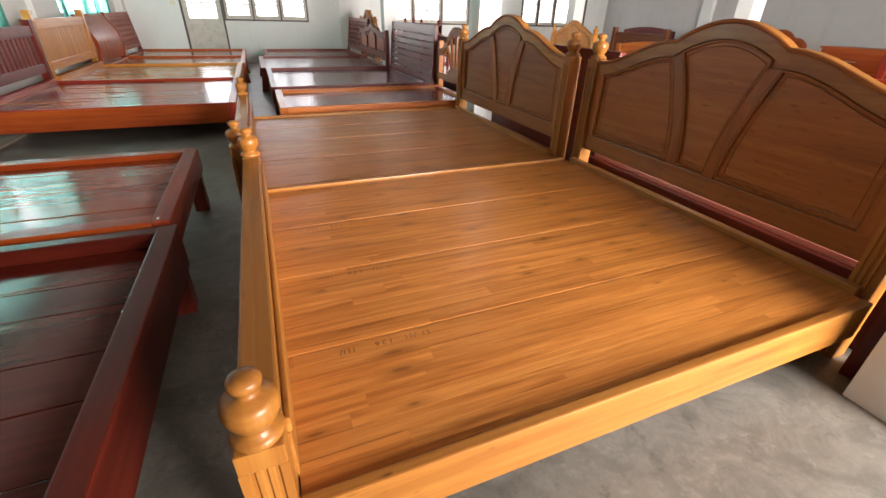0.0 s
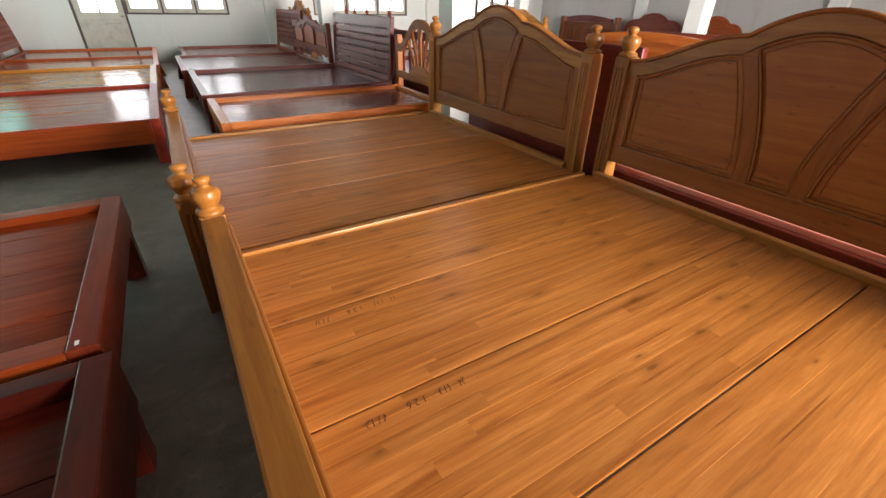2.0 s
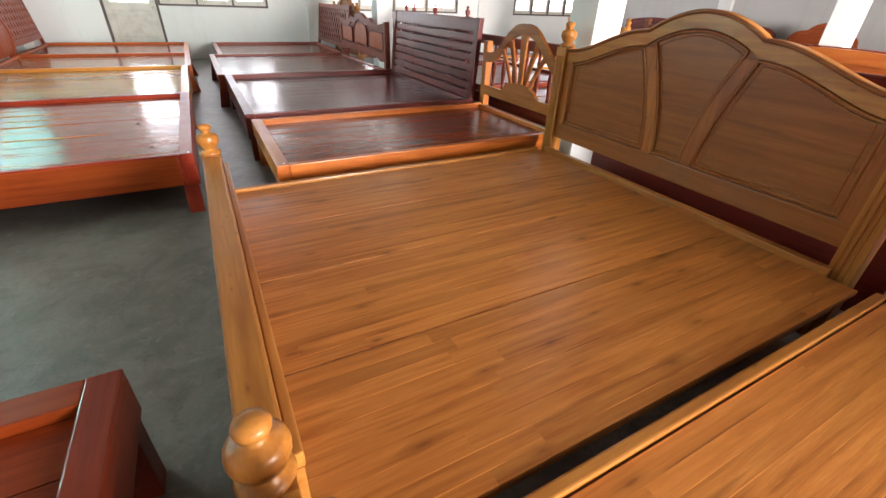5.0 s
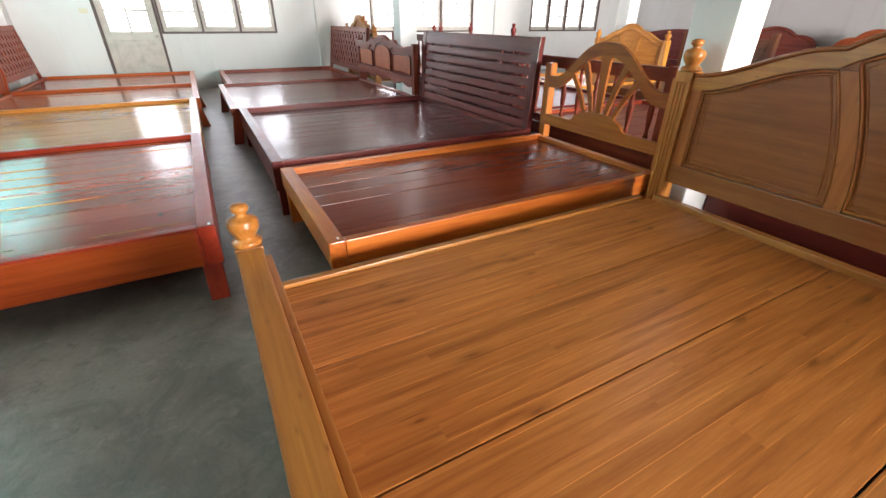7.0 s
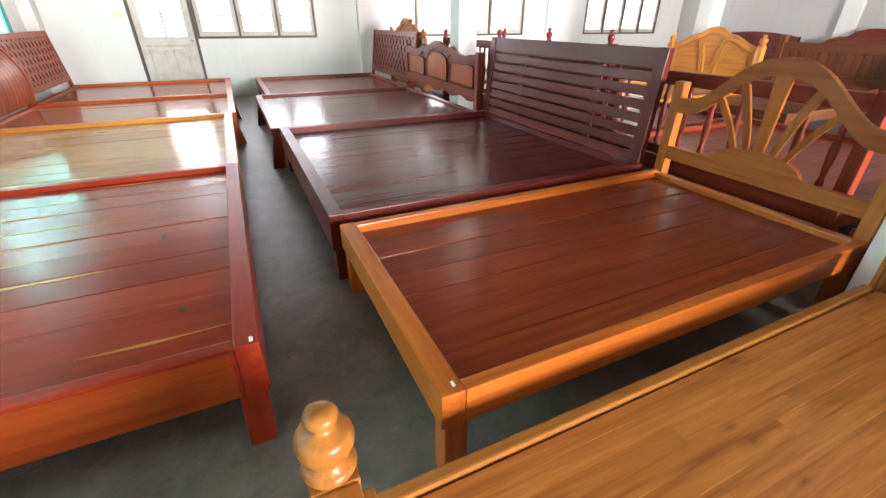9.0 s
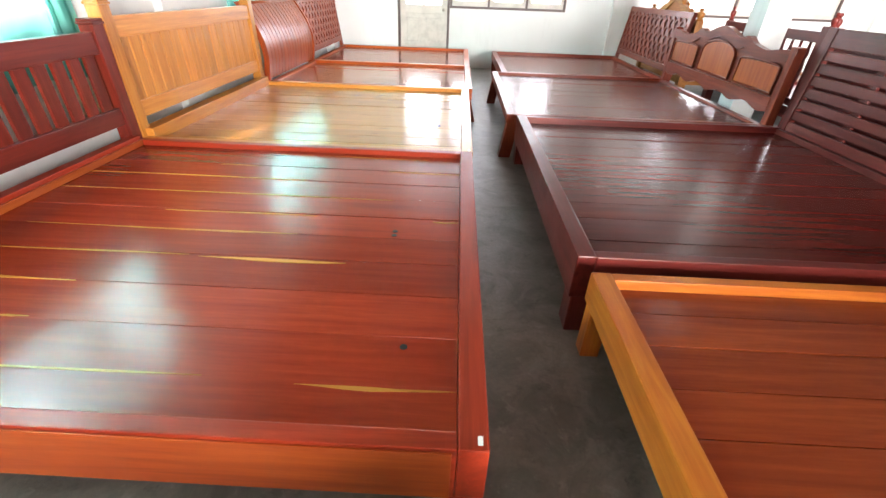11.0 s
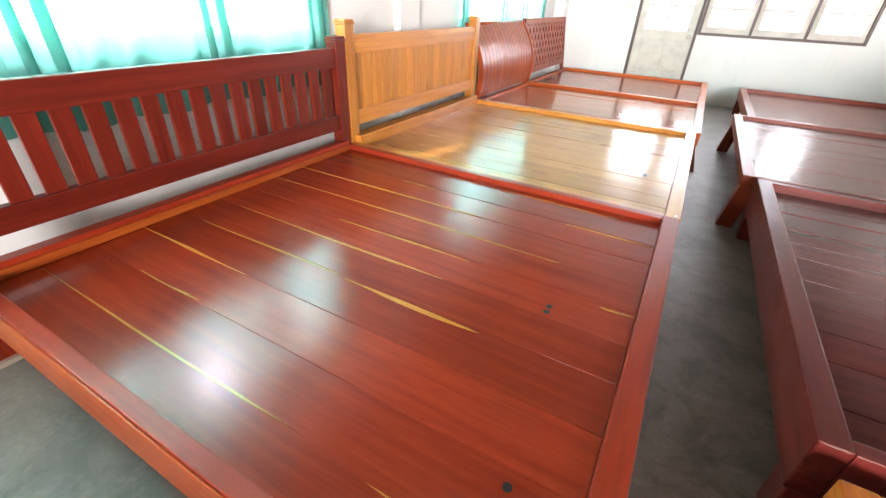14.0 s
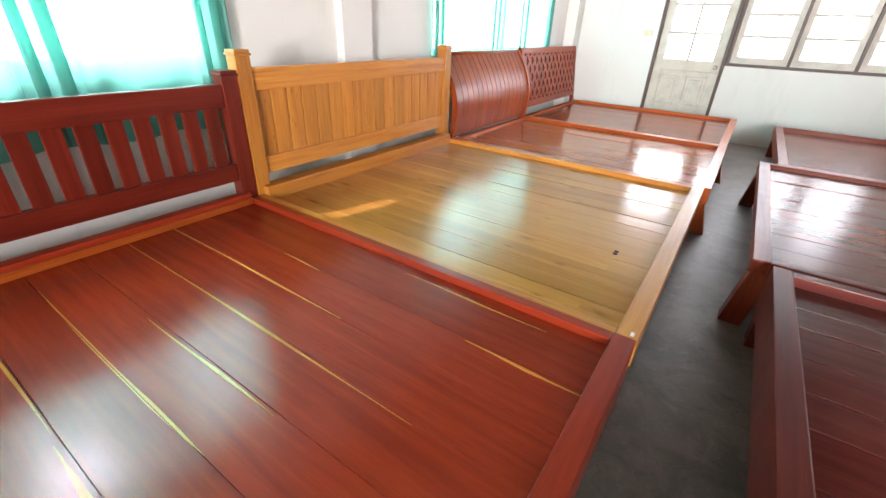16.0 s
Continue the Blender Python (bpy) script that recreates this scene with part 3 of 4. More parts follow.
# ---- beds ----
# Local frame of a bed: x from the foot end (0) to the head end (length), y across, z up from the floor.
def bed_base(name, label, at, turn, L, W, wood_kind, rail_z, rail_h, rail_w, deck_z, planks, deck_kind, streak=0.0, leg=0.09, foot_kind=None, splay=0.0, group="", gap=0.004, gloss=0.0, seams=None, head_w=0.055, foot_h=None, inset=0.0, side_kind=None, splay_y=0.0, head_up=-0.01, head_kind=None):
    bed = thing(name, label, "bed", pose(at[0], at[1], 0, 0, 0, turn), group)
    h = W / 2
    side = wood(side_kind or wood_kind, "x")
    for s in (-1, 1):
        y0, y1 = sorted((s * h, s * (h - rail_w)))
        part("side_rail", B(0.0755, L - 0.04, y0, y1, rail_z - rail_h, rail_z, 0.005), side, bed)
    fk = foot_kind or wood_kind
    part("foot_rail", B(0, 0.075, -h, h, rail_z - (foot_h or rail_h), rail_z + 0.002, 0.006), wood(fk, "y"), bed)
    part("head_rail", B(L - 0.045 - head_w, L - 0.045, -h + rail_w, h - rail_w, rail_z - rail_h, rail_z + head_up, 0.004), wood(head_kind or wood_kind, "y"), bed)
    for s in (-1, 1):
        for end in (0, 1):
            y0, y1 = sorted((s * (h - 0.003 - inset), s * (h - leg - inset)))
            x0, x1 = (0.012, 0.012 + leg) if end == 0 else (L - 0.02 - leg, L - 0.02)
            bm = B(x0, x1, y0, y1, 0, rail_z - rail_h + 0.01, 0.006)
            if splay or splay_y:
                for v in bm.verts:
                    k = 1 - v.co.z / (rail_z - rail_h)
                    v.co.x += (-splay if end == 0 else splay) * k * k
                    v.co.y += s * splay_y * k * k
            part("leg", bm, wood(fk, "z"), bed)
    x0, x1 = 0.076, L - 0.046 - head_w
    w = (W - 2 * rail_w) / planks
    pm = wood(deck_kind, "x", streak, gloss)
    rnd = random.Random(int(at[1] * 100))
    ys = [-h + rail_w]
    for i in range(planks):
        ys.append(ys[-1] + w * rnd.uniform(0.82, 1.18))
    k = (W - 2 * rail_w) / (ys[-1] - ys[0])
    ys = [-h + rail_w + (y - ys[0]) * k for y in ys]
    if seams:
        ys = [-h + rail_w, *sorted(-(s - at[1]) for s in seams), h - rail_w]
    for a, b in zip(ys, ys[1:]):
        c = (a + b) / 2
        dz = rnd.uniform(-0.0015, 0.0015)
        p = part("plank", B(x0, x1, a - c + gap / 2, b - c - gap / 2, -0.018, 0, 0.0014), pm, bed)
        p.location = (0, c, deck_z + dz)
        p.rotation_euler.x = rnd.uniform(-0.009, 0.009)
    part("slat_support", B(x0, x1, -0.03, 0.03, deck_z - 0.075, deck_z - 0.022, 0.003), wood(wood_kind, "x"), bed)
    return bed


def turned_post(bed, x, y, s, top, kind, face=(-1, 0)):
    """Square post with three flutes cut into one face, a plain block on top of them and a turned finial."""
    h, d, g = s / 2, 0.0055, 0.0065
    edge = [(-h, -h)]
    for c in (-0.021, 0.0, 0.021):
        edge += [(c - g, -h), (c - g * 0.45, -h + d), (c + g * 0.45, -h + d), (c + g, -h)]
    edge += [(h, -h), (h, h), (-h, h)]
    turn = math.atan2(face[0], -face[1])
    ca, sa = math.cos(turn), math.sin(turn)
    ring = [(x + ca * u - sa * v, y + sa * u + ca * v) for u, v in edge]
    bm = bmesh.new()
    lo = [bm.verts.new((*p, 0.0)) for p in ring]
    hi = [bm.verts.new((*p, top - 0.05)) for p in ring]
    n = len(ring)
    for i in range(n):
        bm.faces.new((lo[i], lo[(i + 1) % n], hi[(i + 1) % n], hi[i]))
    bm.faces.new(lo)
    bm.faces.new(hi)
    B(x - h, x + h, y - h, y + h, top - 0.052, top, 0.004, bm)
    p = part("post", bm, wood(kind, "z"), bed)
    part("finial", lathe(FINIAL, x, y, top - 0.002), wood(kind, "z"), p, smooth=True)
    return p


def arch_head(bed, L, W, kind, shoulder=0.985, peak=1.235, low=0.418, posts=True, tuck=0.0):
    """Domed headboard with three raised panels between curved mullions and turned finials on the posts."""
    x = L - 0.055
    # teak headboard faces carry their shade in the wood colour
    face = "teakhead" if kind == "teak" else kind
    hw = W / 2 - 0.085 - tuck

    notch = shoulder + 0.6 * (peak - shoulder)

    def top(v):
        a = min(abs(v) / hw, 1.0)
        if a < 0.335:
            return notch + (peak - notch) * math.cos(a / 0.335 * math.pi / 2) ** 0.85
        t = (a - 0.335) / 0.665
        return shoulder + (notch - shoulder) * (0.5 + 0.5 * math.cos(math.pi * t))

    def mull(z, s, off):
        t = max(0.0, (z - low - 0.12) / (peak - low - 0.29))
        return s * ((0.122 + 0.145 * t ** 1.6) * hw / 0.867 + off)

    vs = samples(-hw, hw, 61)
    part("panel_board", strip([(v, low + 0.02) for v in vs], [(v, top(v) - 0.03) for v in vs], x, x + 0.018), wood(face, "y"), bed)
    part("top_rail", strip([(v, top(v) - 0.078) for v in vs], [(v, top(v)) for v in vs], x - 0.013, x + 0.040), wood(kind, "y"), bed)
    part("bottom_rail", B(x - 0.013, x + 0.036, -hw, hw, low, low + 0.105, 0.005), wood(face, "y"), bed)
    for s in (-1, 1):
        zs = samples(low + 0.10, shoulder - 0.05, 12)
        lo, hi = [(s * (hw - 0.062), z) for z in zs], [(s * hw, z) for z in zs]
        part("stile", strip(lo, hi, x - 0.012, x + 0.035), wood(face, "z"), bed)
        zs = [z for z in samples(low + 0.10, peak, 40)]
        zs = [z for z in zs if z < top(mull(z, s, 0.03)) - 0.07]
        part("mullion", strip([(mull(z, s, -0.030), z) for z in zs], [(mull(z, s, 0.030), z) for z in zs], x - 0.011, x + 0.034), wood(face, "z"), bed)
    # beads round the three panels
    bead = wood(face, "z")
    zb = low + 0.118

    def loop(left, right):
        pts = [(left(zb), zb)]
        zs = samples(zb, peak, 60)
        ups = [(right(z), z) for z in zs if z < top(right(z)) - 0.090]
        downs = [(left(z), z) for z in reversed(zs) if z < top(left(z)) - 0.090]
        tops = [(v, top(v) - 0.090) for v in samples(ups[-1][0], downs[0][0], 22)]
        return pts + ups + tops + downs[:-1]

    loops = [loop(lambda z: mull(z, -1, -0.038), lambda z: mull(z, 1, -0.038)),
             loop(lambda z: mull(z, 1, 0.038), lambda z: hw - 0.070),
             loop(lambda z: -(hw - 0.070), lambda z: mull(z, -1, 0.038))]
    for lp in loops:
        bm = tube([(x - 0.006, *p) for p in lp], 0.0075, closed=True)
        part("moulding", bm, bead, bed, smooth=True)
        cx = sum(p[0] for p in lp) / len(lp)
        cz = sum(p[1] for p in lp) / len(lp)
        inner = [(x - 0.001, cx + (p[0] - cx) * 0.90, cz + (p[1] - cz) * 0.92) for p in lp]
        part("moulding", tube(inner, 0.0028, closed=True), bead, bed, smooth=True)
    # cap along the top edge
    part("cap_bead", tube([(x - 0.013, v, top(v) - 0.008) for v in vs], 0.010), wood(face, "y"), bed, smooth=True)
    if posts:
        for s in (-1, 1):
            turned_post(bed, L - 0.045, s * (W / 2 - 0.045 - tuck), 0.088, shoulder + 0.006, kind)


def teak_bed(label, x, y0, y1, L, seams, low_near=0.0, foot_in=0.100):
    """low_near: by how much the deck runs out over a lowered rail on its first side."""
    W = y1 - y0
    k = "teak"
    bed = thing("bed", label, "bed", pose(x, (y0 + y1) / 2, 0, 0, 0, 0.3 if not low_near else 0.0), "golden teak beds")
    h = W / 2
    deck, top = 0.312, 0.328
    for s in (-1, 1):
        turned_post(bed, 0.045, s * (h - 0.045), 0.088, 0.535, k, (0, s))
        if s < 0 and low_near:
            part("side_rail", B(0.09, L - 0.09, -h + 0.002, -h + 0.04, 0.165, 0.29, 0.005), wood(k, "x"), bed)
        else:
            a, b = sorted((s * h, s * (h - 0.034)))
            part("side_rail", B(0.0895, L - 0.15, a, b, 0.168, top, 0.006), wood("teak", "x"), bed)
    part("foot_rail", B(0.004, 0.086, -h + 0.088, h - 0.088, 0.455, 0.533, 0.008), wood(k, "y"), bed)
    part("foot_panel", B(0.022, foot_in - 0.004, -h + 0.089, h - 0.089, 0.19, 0.457, 0.004), wood(k, "y"), bed)
    part("foot_bead", B(0.087, foot_in, -h + 0.089, h - 0.089, 0.458, 0.5, 0.005), wood("teak", "y"), bed)
    part("head_rail", B(L - 0.125, L - 0.082, -h + 0.07, h - 0.07, 0.19, 0.342, 0.004), wood(k, "y"), bed)
    ys = [-h + (0.038 if not low_near else -low_near), *(s - (y0 + y1) / 2 for s in seams), h - 0.038]
    for a, b in zip(ys, ys[1:]):
        w = (b - a) / 2 - 0.0025
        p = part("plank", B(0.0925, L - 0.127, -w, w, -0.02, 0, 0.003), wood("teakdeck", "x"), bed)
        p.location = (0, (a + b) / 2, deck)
    part("slat_support", B(0.0925, L - 0.127, -0.03, 0.03, deck - 0.08, deck - 0.022, 0.003), wood(k, "x"), bed)
    arch_head(bed, L, W, k, tuck=0.036 if not low_near else 0.0)
    return bed


R1 = teak_bed("golden teak bed with domed three-panel headboard and turned finials", 1.075, 1.835, 3.755, 2.27, (2.318, 2.765, 3.212))
R2 = teak_bed("golden teak bed with domed headboard beside a plainer low bed", 1.005, 3.85, 5.765, 2.29, (4.33, 4.82, 5.258), 0.045, 0.110)


def posts_plain(bed, L, W, top, s, kind, cap=True, lean=0.0):
    for d in (-1, 1):
        y = d * (W / 2 - s / 2)
        bm = B(L - s, L, y - s / 2, y + s / 2, 0, top, 0.005)
        p = part("post", bm, wood(kind, "z"), bed)
        if cap:
            c = B(L - s - 0.006, L + 0.006, y - s / 2 - 0.006, y + s / 2 + 0.006, top, top + 0.014, 0.004)
            B(L - s - 0.001, L + 0.001, y - s / 2 - 0.001, y + s / 2 + 0.001, top + 0.014, top + 0.03, 0.004, c)
            part("post_cap", c, wood(kind, "y"), p)


def fan_head(bed, L, W, kind):
    """Open arched headboard with five splats that fan out of a half-round base."""
    x = L - 0.05
    h = W / 2
    posts_plain(bed, L, W, 0.92, 0.065, kind, cap=False)
    hw = h - 0.065

    def arch(v):
        a = abs(v) / hw
        return 0.83 + 0.26 * (0.5 + 0.5 * math.cos(math.pi * min(1, a * 1.12) ** 1.25))

    vs = samples(-hw, hw, 41)
    part("top_rail", strip([(v, arch(v) - 0.085) for v in vs], [(v, arch(v)) for v in vs], x - 0.015, x + 0.020), wood(kind, "y"), bed)
    part("bottom_rail", strip([(v, 0.455) for v in vs], [(v, 0.535 + 0.095 * math.sqrt(max(0, 1 - (v / 0.24) ** 2))) for v in vs], x - 0.014, x + 0.018), wood(kind, "y"), bed)
    for i in (-2, -1, 0, 1, 2):
        zs = samples(0.56, 1.05, 26)
        c = [i * (0.055 + 0.15 * ((z - 0.5) / 0.5) ** 1.6) for z in zs]
        pts = [(v, z) for v, z in zip(c, zs) if z < arch(v) - 0.06]
        w = 0.026 if i == 0 else 0.017
        wd = [w * (0.75 + 0.9 * ((z - 0.56) / 0.5)) for _, z in pts]
        part("splat", strip([(v - q, z) for (v, z), q in zip(pts, wd)], [(v + q, z) for (v, z), q in zip(pts, wd)], x - 0.008, x + 0.012), wood(kind, "z"), bed)


R3 = bed_base("bed", "low orange-brown bed with open fan-splat headboard", (1.36, 6.505), 0, 2.2, 1.19, "honey", 0.365, 0.125, 0.045, 0.325, 7, "amber", leg=0.075, gap=0.004, gloss=0.09)
fan_head(R3, 2.2, 1.19, "caramel")


def leaning(bm, L, z0, lean):
    """Leans a headboard back about its foot."""
    for v in bm.verts:
        if v.co.z > z0:
            v.co.x += (v.co.z - z0) * lean
    return bm


def slat_head(bed, L, W, kind, z0=0.36, z1=1.10, lean=0.09, n=7):
    """Reclined headboard of wide horizontal slats in a frame."""
    x, h = L - 0.03, W / 2
    for s in (-1, 1):
        a, b = sorted((s * h, s * (h - 0.085)))
        part("stile", leaning(B(x - 0.02, x + 0.03, a, b, z0 - 0.1, z1, 0.005), L, z0, lean), wood(kind, "z"), bed)
    part("top_rail", leaning(B(x - 0.012, x + 0.022, -h + 0.085, h - 0.085, z1 - 0.125, z1 - 0.004, 0.005), L, z0, lean), wood(kind, "y"), bed)
    step = (z1 - 0.125 - z0 - 0.02) / n
    for i in range(n):
        a = z0 + 0.02 + i * step
        part("slat", leaning(B(x - 0.006, x + 0.012, -h + 0.085, h - 0.085, a, a + step - 0.021, 0.003), L, z0, lean), wood(kind, "y"), bed)
    for v in (-0.46 * h, 0.46 * h):
        part("batten", leaning(B(x + 0.013, x + 0.035, v - 0.03, v + 0.03, z0, z1 - 0.02, 0.003), L, z0, lean), wood(kind, "z"), bed)


R4 = bed_base("bed", "dark mahogany bed with reclined horizontal-slat headboard", (1.325, 8.25), 0, 2.19, 2.15, "dark", 0.385, 0.125, 0.05, 0.335, 11, "dark", leg=0.11, gloss=0.07, gap=0.005, foot_h=0.2)
slat_head(R4, 2.15, 2.12, "dark")


def carved_head(bed, L, W, kind, light):
    """Headboard with scrolled crest and three inset pale panels."""
    x, h = L - 0.05, W / 2
    posts_plain(bed, L, W, 0.955, 0.07, kind, cap=False)
    hw = h - 0.07

    def top(v):
        a = v / hw
        z = 0.93 + 0.10 * math.exp(-(a / 0.26) ** 2) + 0.045 * math.exp(-((abs(a) - 0.42) / 0.07) ** 2)
        return z - 0.03 * math.exp(-((abs(a) - 0.72) / 0.14) ** 2)

    vs = samples(-hw, hw, 71)
    part("backing_board", strip([(v, 0.50) for v in vs], [(v, top(v) - 0.02) for v in vs], x, x + 0.02), wood(kind, "y"), bed)
    part("top_rail", strip([(v, top(v) - 0.09) for v in vs], [(v, top(v)) for v in vs], x - 0.02, x + 0.03), wood(kind, "y"), bed)
    part("bottom_rail", strip([(v, 0.47 - 0.02 * math.cos(v * 14)) for v in vs], [(v, 0.58) for v in vs], x - 0.02, x + 0.03), wood(kind, "y"), bed)
    for a, b in ((-0.96, -0.40), (-0.30, 0.30), (0.40, 0.96)):
        ws = samples(a * hw, b * hw, 21)
        c, r = (a + b) / 2 * hw, (b - a) / 2 * hw
        rise = 0.10 if abs(c) < 0.05 else 0.02
        tp = [(v, 0.80 + rise * math.sqrt(max(0, 1 - ((v - c) / r) ** 2)) * 1.0) for v in ws]
        part("panel", strip([(v, 0.60) for v in ws], tp, x - 0.012, x + 0.001), wood(light, "z"), bed, "lighter orange veneer panel")
        lp = [(x - 0.012, v, z) for v, z in tp] + [(x - 0.012, ws[-1], 0.60), (x - 0.012, ws[0], 0.60)]
        part("moulding", tube(lp, 0.011, closed=True), wood(kind, "y"), bed, smooth=True)
    for s in (-1, 1):
        for dz, dv in ((0.02, 0.30), (0.0, 0.52)):
            v = s * dv * hw
            part("scroll", tube([(x - 0.012, v + 0.035 * (1 - t / 9) * math.cos(t), top(v) - 0.035 + 0.035 * (1 - t / 9) * math.sin(t)) for t in samples(0, 8, 24)], 0.009), wood(kind, "y"), bed, smooth=True)


R5 = bed_base("bed", "red-brown bed with carved three-panel headboard", (1.25, 10.45), 0, 2.2, 2.15, "brown", 0.375, 0.07, 0.05, 0.345, 9, "brown", leg=0.10, foot_kind="brown", gloss=0.07, gap=0.005, splay=0.05)
carved_head(R5, 2.2, 2.15, "brown", "orange")


def lattice_head(bed, L, W, kind, z0=0.42, z1=1.10, lean=0.15, nv=13):
    """Reclined headboard of crossed laths that leave rows of diamond holes."""
    x, h = L - 0.03, W / 2
    for s in (-1, 1):
        a, b = sorted((s * h, s * (h - 0.06)))
        part("stile", leaning(B(x - 0.02, x + 0.028, a, b, z0 - 0.12, z1, 0.005), L, z0, lean), wood(kind, "z"), bed)
    part("top_rail", leaning(B(x - 0.016, x + 0.024, -h + 0.06, h - 0.06, z1 - 0.07, z1 - 0.003, 0.005), L, z0, lean), wood(kind, "y"), bed)
    part("bottom_rail", leaning(B(x - 0.016, x + 0.024, -h + 0.06, h - 0.06, z0, z0 + 0.07, 0.005), L, z0, lean), wood(kind, "y"), bed)
    # added dark sheet, stands in for the darkness seen through the holes
    part("backing_board", leaning(B(x + 0.017, x + 0.023, -h + 0.06, h - 0.06, z0 + 0.071, z1 - 0.071, 0), L, z0, lean), wood("dark", "y"), bed, "dark sheet added to darken the lattice holes")
    za, zb, hw = z0 + 0.06, z1 - 0.06, h - 0.055
    pitch = 2 * hw / nv
    rise = (zb - za)
    run = pitch * 3
    for d in (-1, 1):
        for i in range(-4, nv + 4):
            v0 = -hw + i * pitch
            a, b = (v0, v0 + run) if d > 0 else (v0 + run, v0)
            pa = [(a + (b - a) * t, za + rise * t) for t in samples(0, 1, 19)]
            pa = [p for p in pa if -hw <= p[0] <= hw]
            if len(pa) < 2:
                continue
            q = 0.033
            bm = strip([(p[0] - q, p[1]) for p in pa], [(p[0] + q, p[1]) for p in pa], x - 0.006 if d > 0 else x - 0.004, x + 0.008 if d > 0 else x + 0.010)
            for v in bm.verts:
                v.co.y = max(-hw, min(hw, v.co.y))
            part("lath", leaning(bm, L, z0, lean), wood(kind, "z"), bed)


R6 = bed_base("bed", "dark red bed with reclined lattice headboard near the back wall", (1.385, 12.67), 0, 2.15, 2.15, "brown", 0.36, 0.12, 0.05, 0.315, 9, "brown", leg=0.09, gloss=0.09, gap=0.005)
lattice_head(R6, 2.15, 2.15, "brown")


# left row: turned by half a circle
def stick_head(bed, L, W, kind, z0=0.47, z1=0.985, n=17, closed=False):
    x, h, s = L - 0.045, W / 2, 0.085
    posts_plain(bed, L, W, z1 + (0.035 if not closed else 0.06), s, kind)
    hw = h - s
    part("top_rail", B(x - 0.028, x + 0.022, -hw, hw, z1 - 0.115, z1, 0.006), wood(kind, "y"), bed)
    part("bottom_rail", B(x - 0.026, x + 0.020, -hw, hw, z0, z0 + 0.10, 0.006), wood(kind, "y"), bed)
    a, b = z0 + 0.095, z1 - 0.11
    step = 2 * hw / (n + (0 if closed else 0.3))
    w = step - 0.004 if closed else step * 0.66
    first = None
    for i in range(n):
        y = -hw + step * (i + 0.5 + (0 if closed else 0.15))
        if first is None:
            first = part("board" if closed else "slat", B(x - 0.012, x + 0.008, -w / 2, w / 2, a, b, 0.009 if closed else 0.003), wood(kind, "z"), bed)
            first.location = (0, y, 0)
        else:
            repeat(first, (0, y, 0))


L1 = bed_base("bed", "polished red hardwood bed with vertical-slat headboard", (0.94, 7.39), 180, 2.24, 2.07, "red", 0.362, 0.20, 0.05, 0.330, 10, "red", leg=0.085, gap=0.0012, head_w=0.06, gloss=0.12, foot_kind="red", splay_y=0.07, head_up=0.032, seams=(6.555, 6.745, 6.95, 7.15, 7.335, 7.525, 7.727, 7.92, 8.11))
part("rail_face", B(0.088, 2.15, 1.0355, 1.041, 0.168, 0.352, 0.002), wood("redorange", "x"), L1, "orange front face of the side rail")
# added strip: the head rail's reflected glow as orange colour
part("ledger_strip", B(2.122, 2.1345, -0.98, 0.98, 0.332, 0.37, 0.003), wood("orange", "y"), L1, "added orange strip for the lit face of the head rail")
# headboard of the same red wood, its backlit shade put into the colour
stick_head(L1, 2.24, 2.07, "mahogany")
L2 = bed_base("bed", "golden oak bed with closed tongue-and-groove headboard", (0.945, 9.43), 180, 2.24, 2.03, "oak", 0.362, 0.115, 0.05, 0.328, 13, "oakdeck", streak=0.16, leg=0.09, gap=0.002, gloss=0.18, head_w=0.09, head_up=0.05)
stick_head(L2, 2.24, 2.0, "oak", 0.47, 1.055, 17, True)


def sleigh_head(bed, L, W, kind, z0=0.36, z1=1.06):
    h = W / 2

    def sx(z):
        t = (z - z0) / (z1 - z0)
        return L - 0.05 + 0.10 * t - 0.075 * math.sin(t * math.pi * 1.05) + 0.05 * t ** 3

    zs = samples(z0, z1, 22)
    n = 16
    w = (W - 0.08) / n
    for i in range(n):
        y0 = -h + 0.04 + i * w + 0.002
        bm = bmesh.new()
        rows = []
        for z in zs:
            rows.append([bm.verts.new((sx(z) + dx, y, z)) for dx, y in ((0, y0 + 0.004), (0.006, y0), (0.024, y0), (0.024, y0 + w - 0.004), (0.006, y0 + w - 0.004), (0, y0 + w - 0.008))])
        for ra, rb in zip(rows, rows[1:]):
            for k in range(6):
                bm.faces.new((ra[k], ra[(k + 1) % 6], rb[(k + 1) % 6], rb[k]))
        bm.faces.new(rows[0])
        bm.faces.new(rows[-1])
        part("board", bm, wood(kind, "z"), bed)
    part("top_roll", tube([(sx(z1) + 0.014, -h + 0.02, z1), (sx(z1) + 0.014, h - 0.02, z1)], 0.022, seg=12), wood(kind, "y"), bed, smooth=True)
    for s in (-1, 1):
        a, b = sorted((s * h, s * (h - 0.042)))
        bm = bmesh.new()
        rows = [[bm.verts.new((sx(z) + dx, y, z)) for dx, y in ((-0.018, a), (0.04, a), (0.04, b), (-0.018, b))] for z in samples(0.2, z1 + 0.015, 26)]
        for ra, rb in zip(rows, rows[1:]):
            for k in range(4):
                bm.faces.new((ra[k], ra[(k + 1) % 4], rb[(k + 1) % 4], rb[k]))
        bm.faces.new(rows[0])
        bm.faces.new(rows[-1])
        part("side_scroll", bm, wood(kind, "z"), bed)


L3 = bed_base("bed", "orange-red bed with curved sleigh headboard", (0.985, 11.29), 180, 2.24, 1.60, "orange", 0.35, 0.115, 0.05, 0.318, 8, "orange", leg=0.09, splay=0.06, gloss=0.17)
sleigh_head(L3, 2.24, 1.60, "redorange")
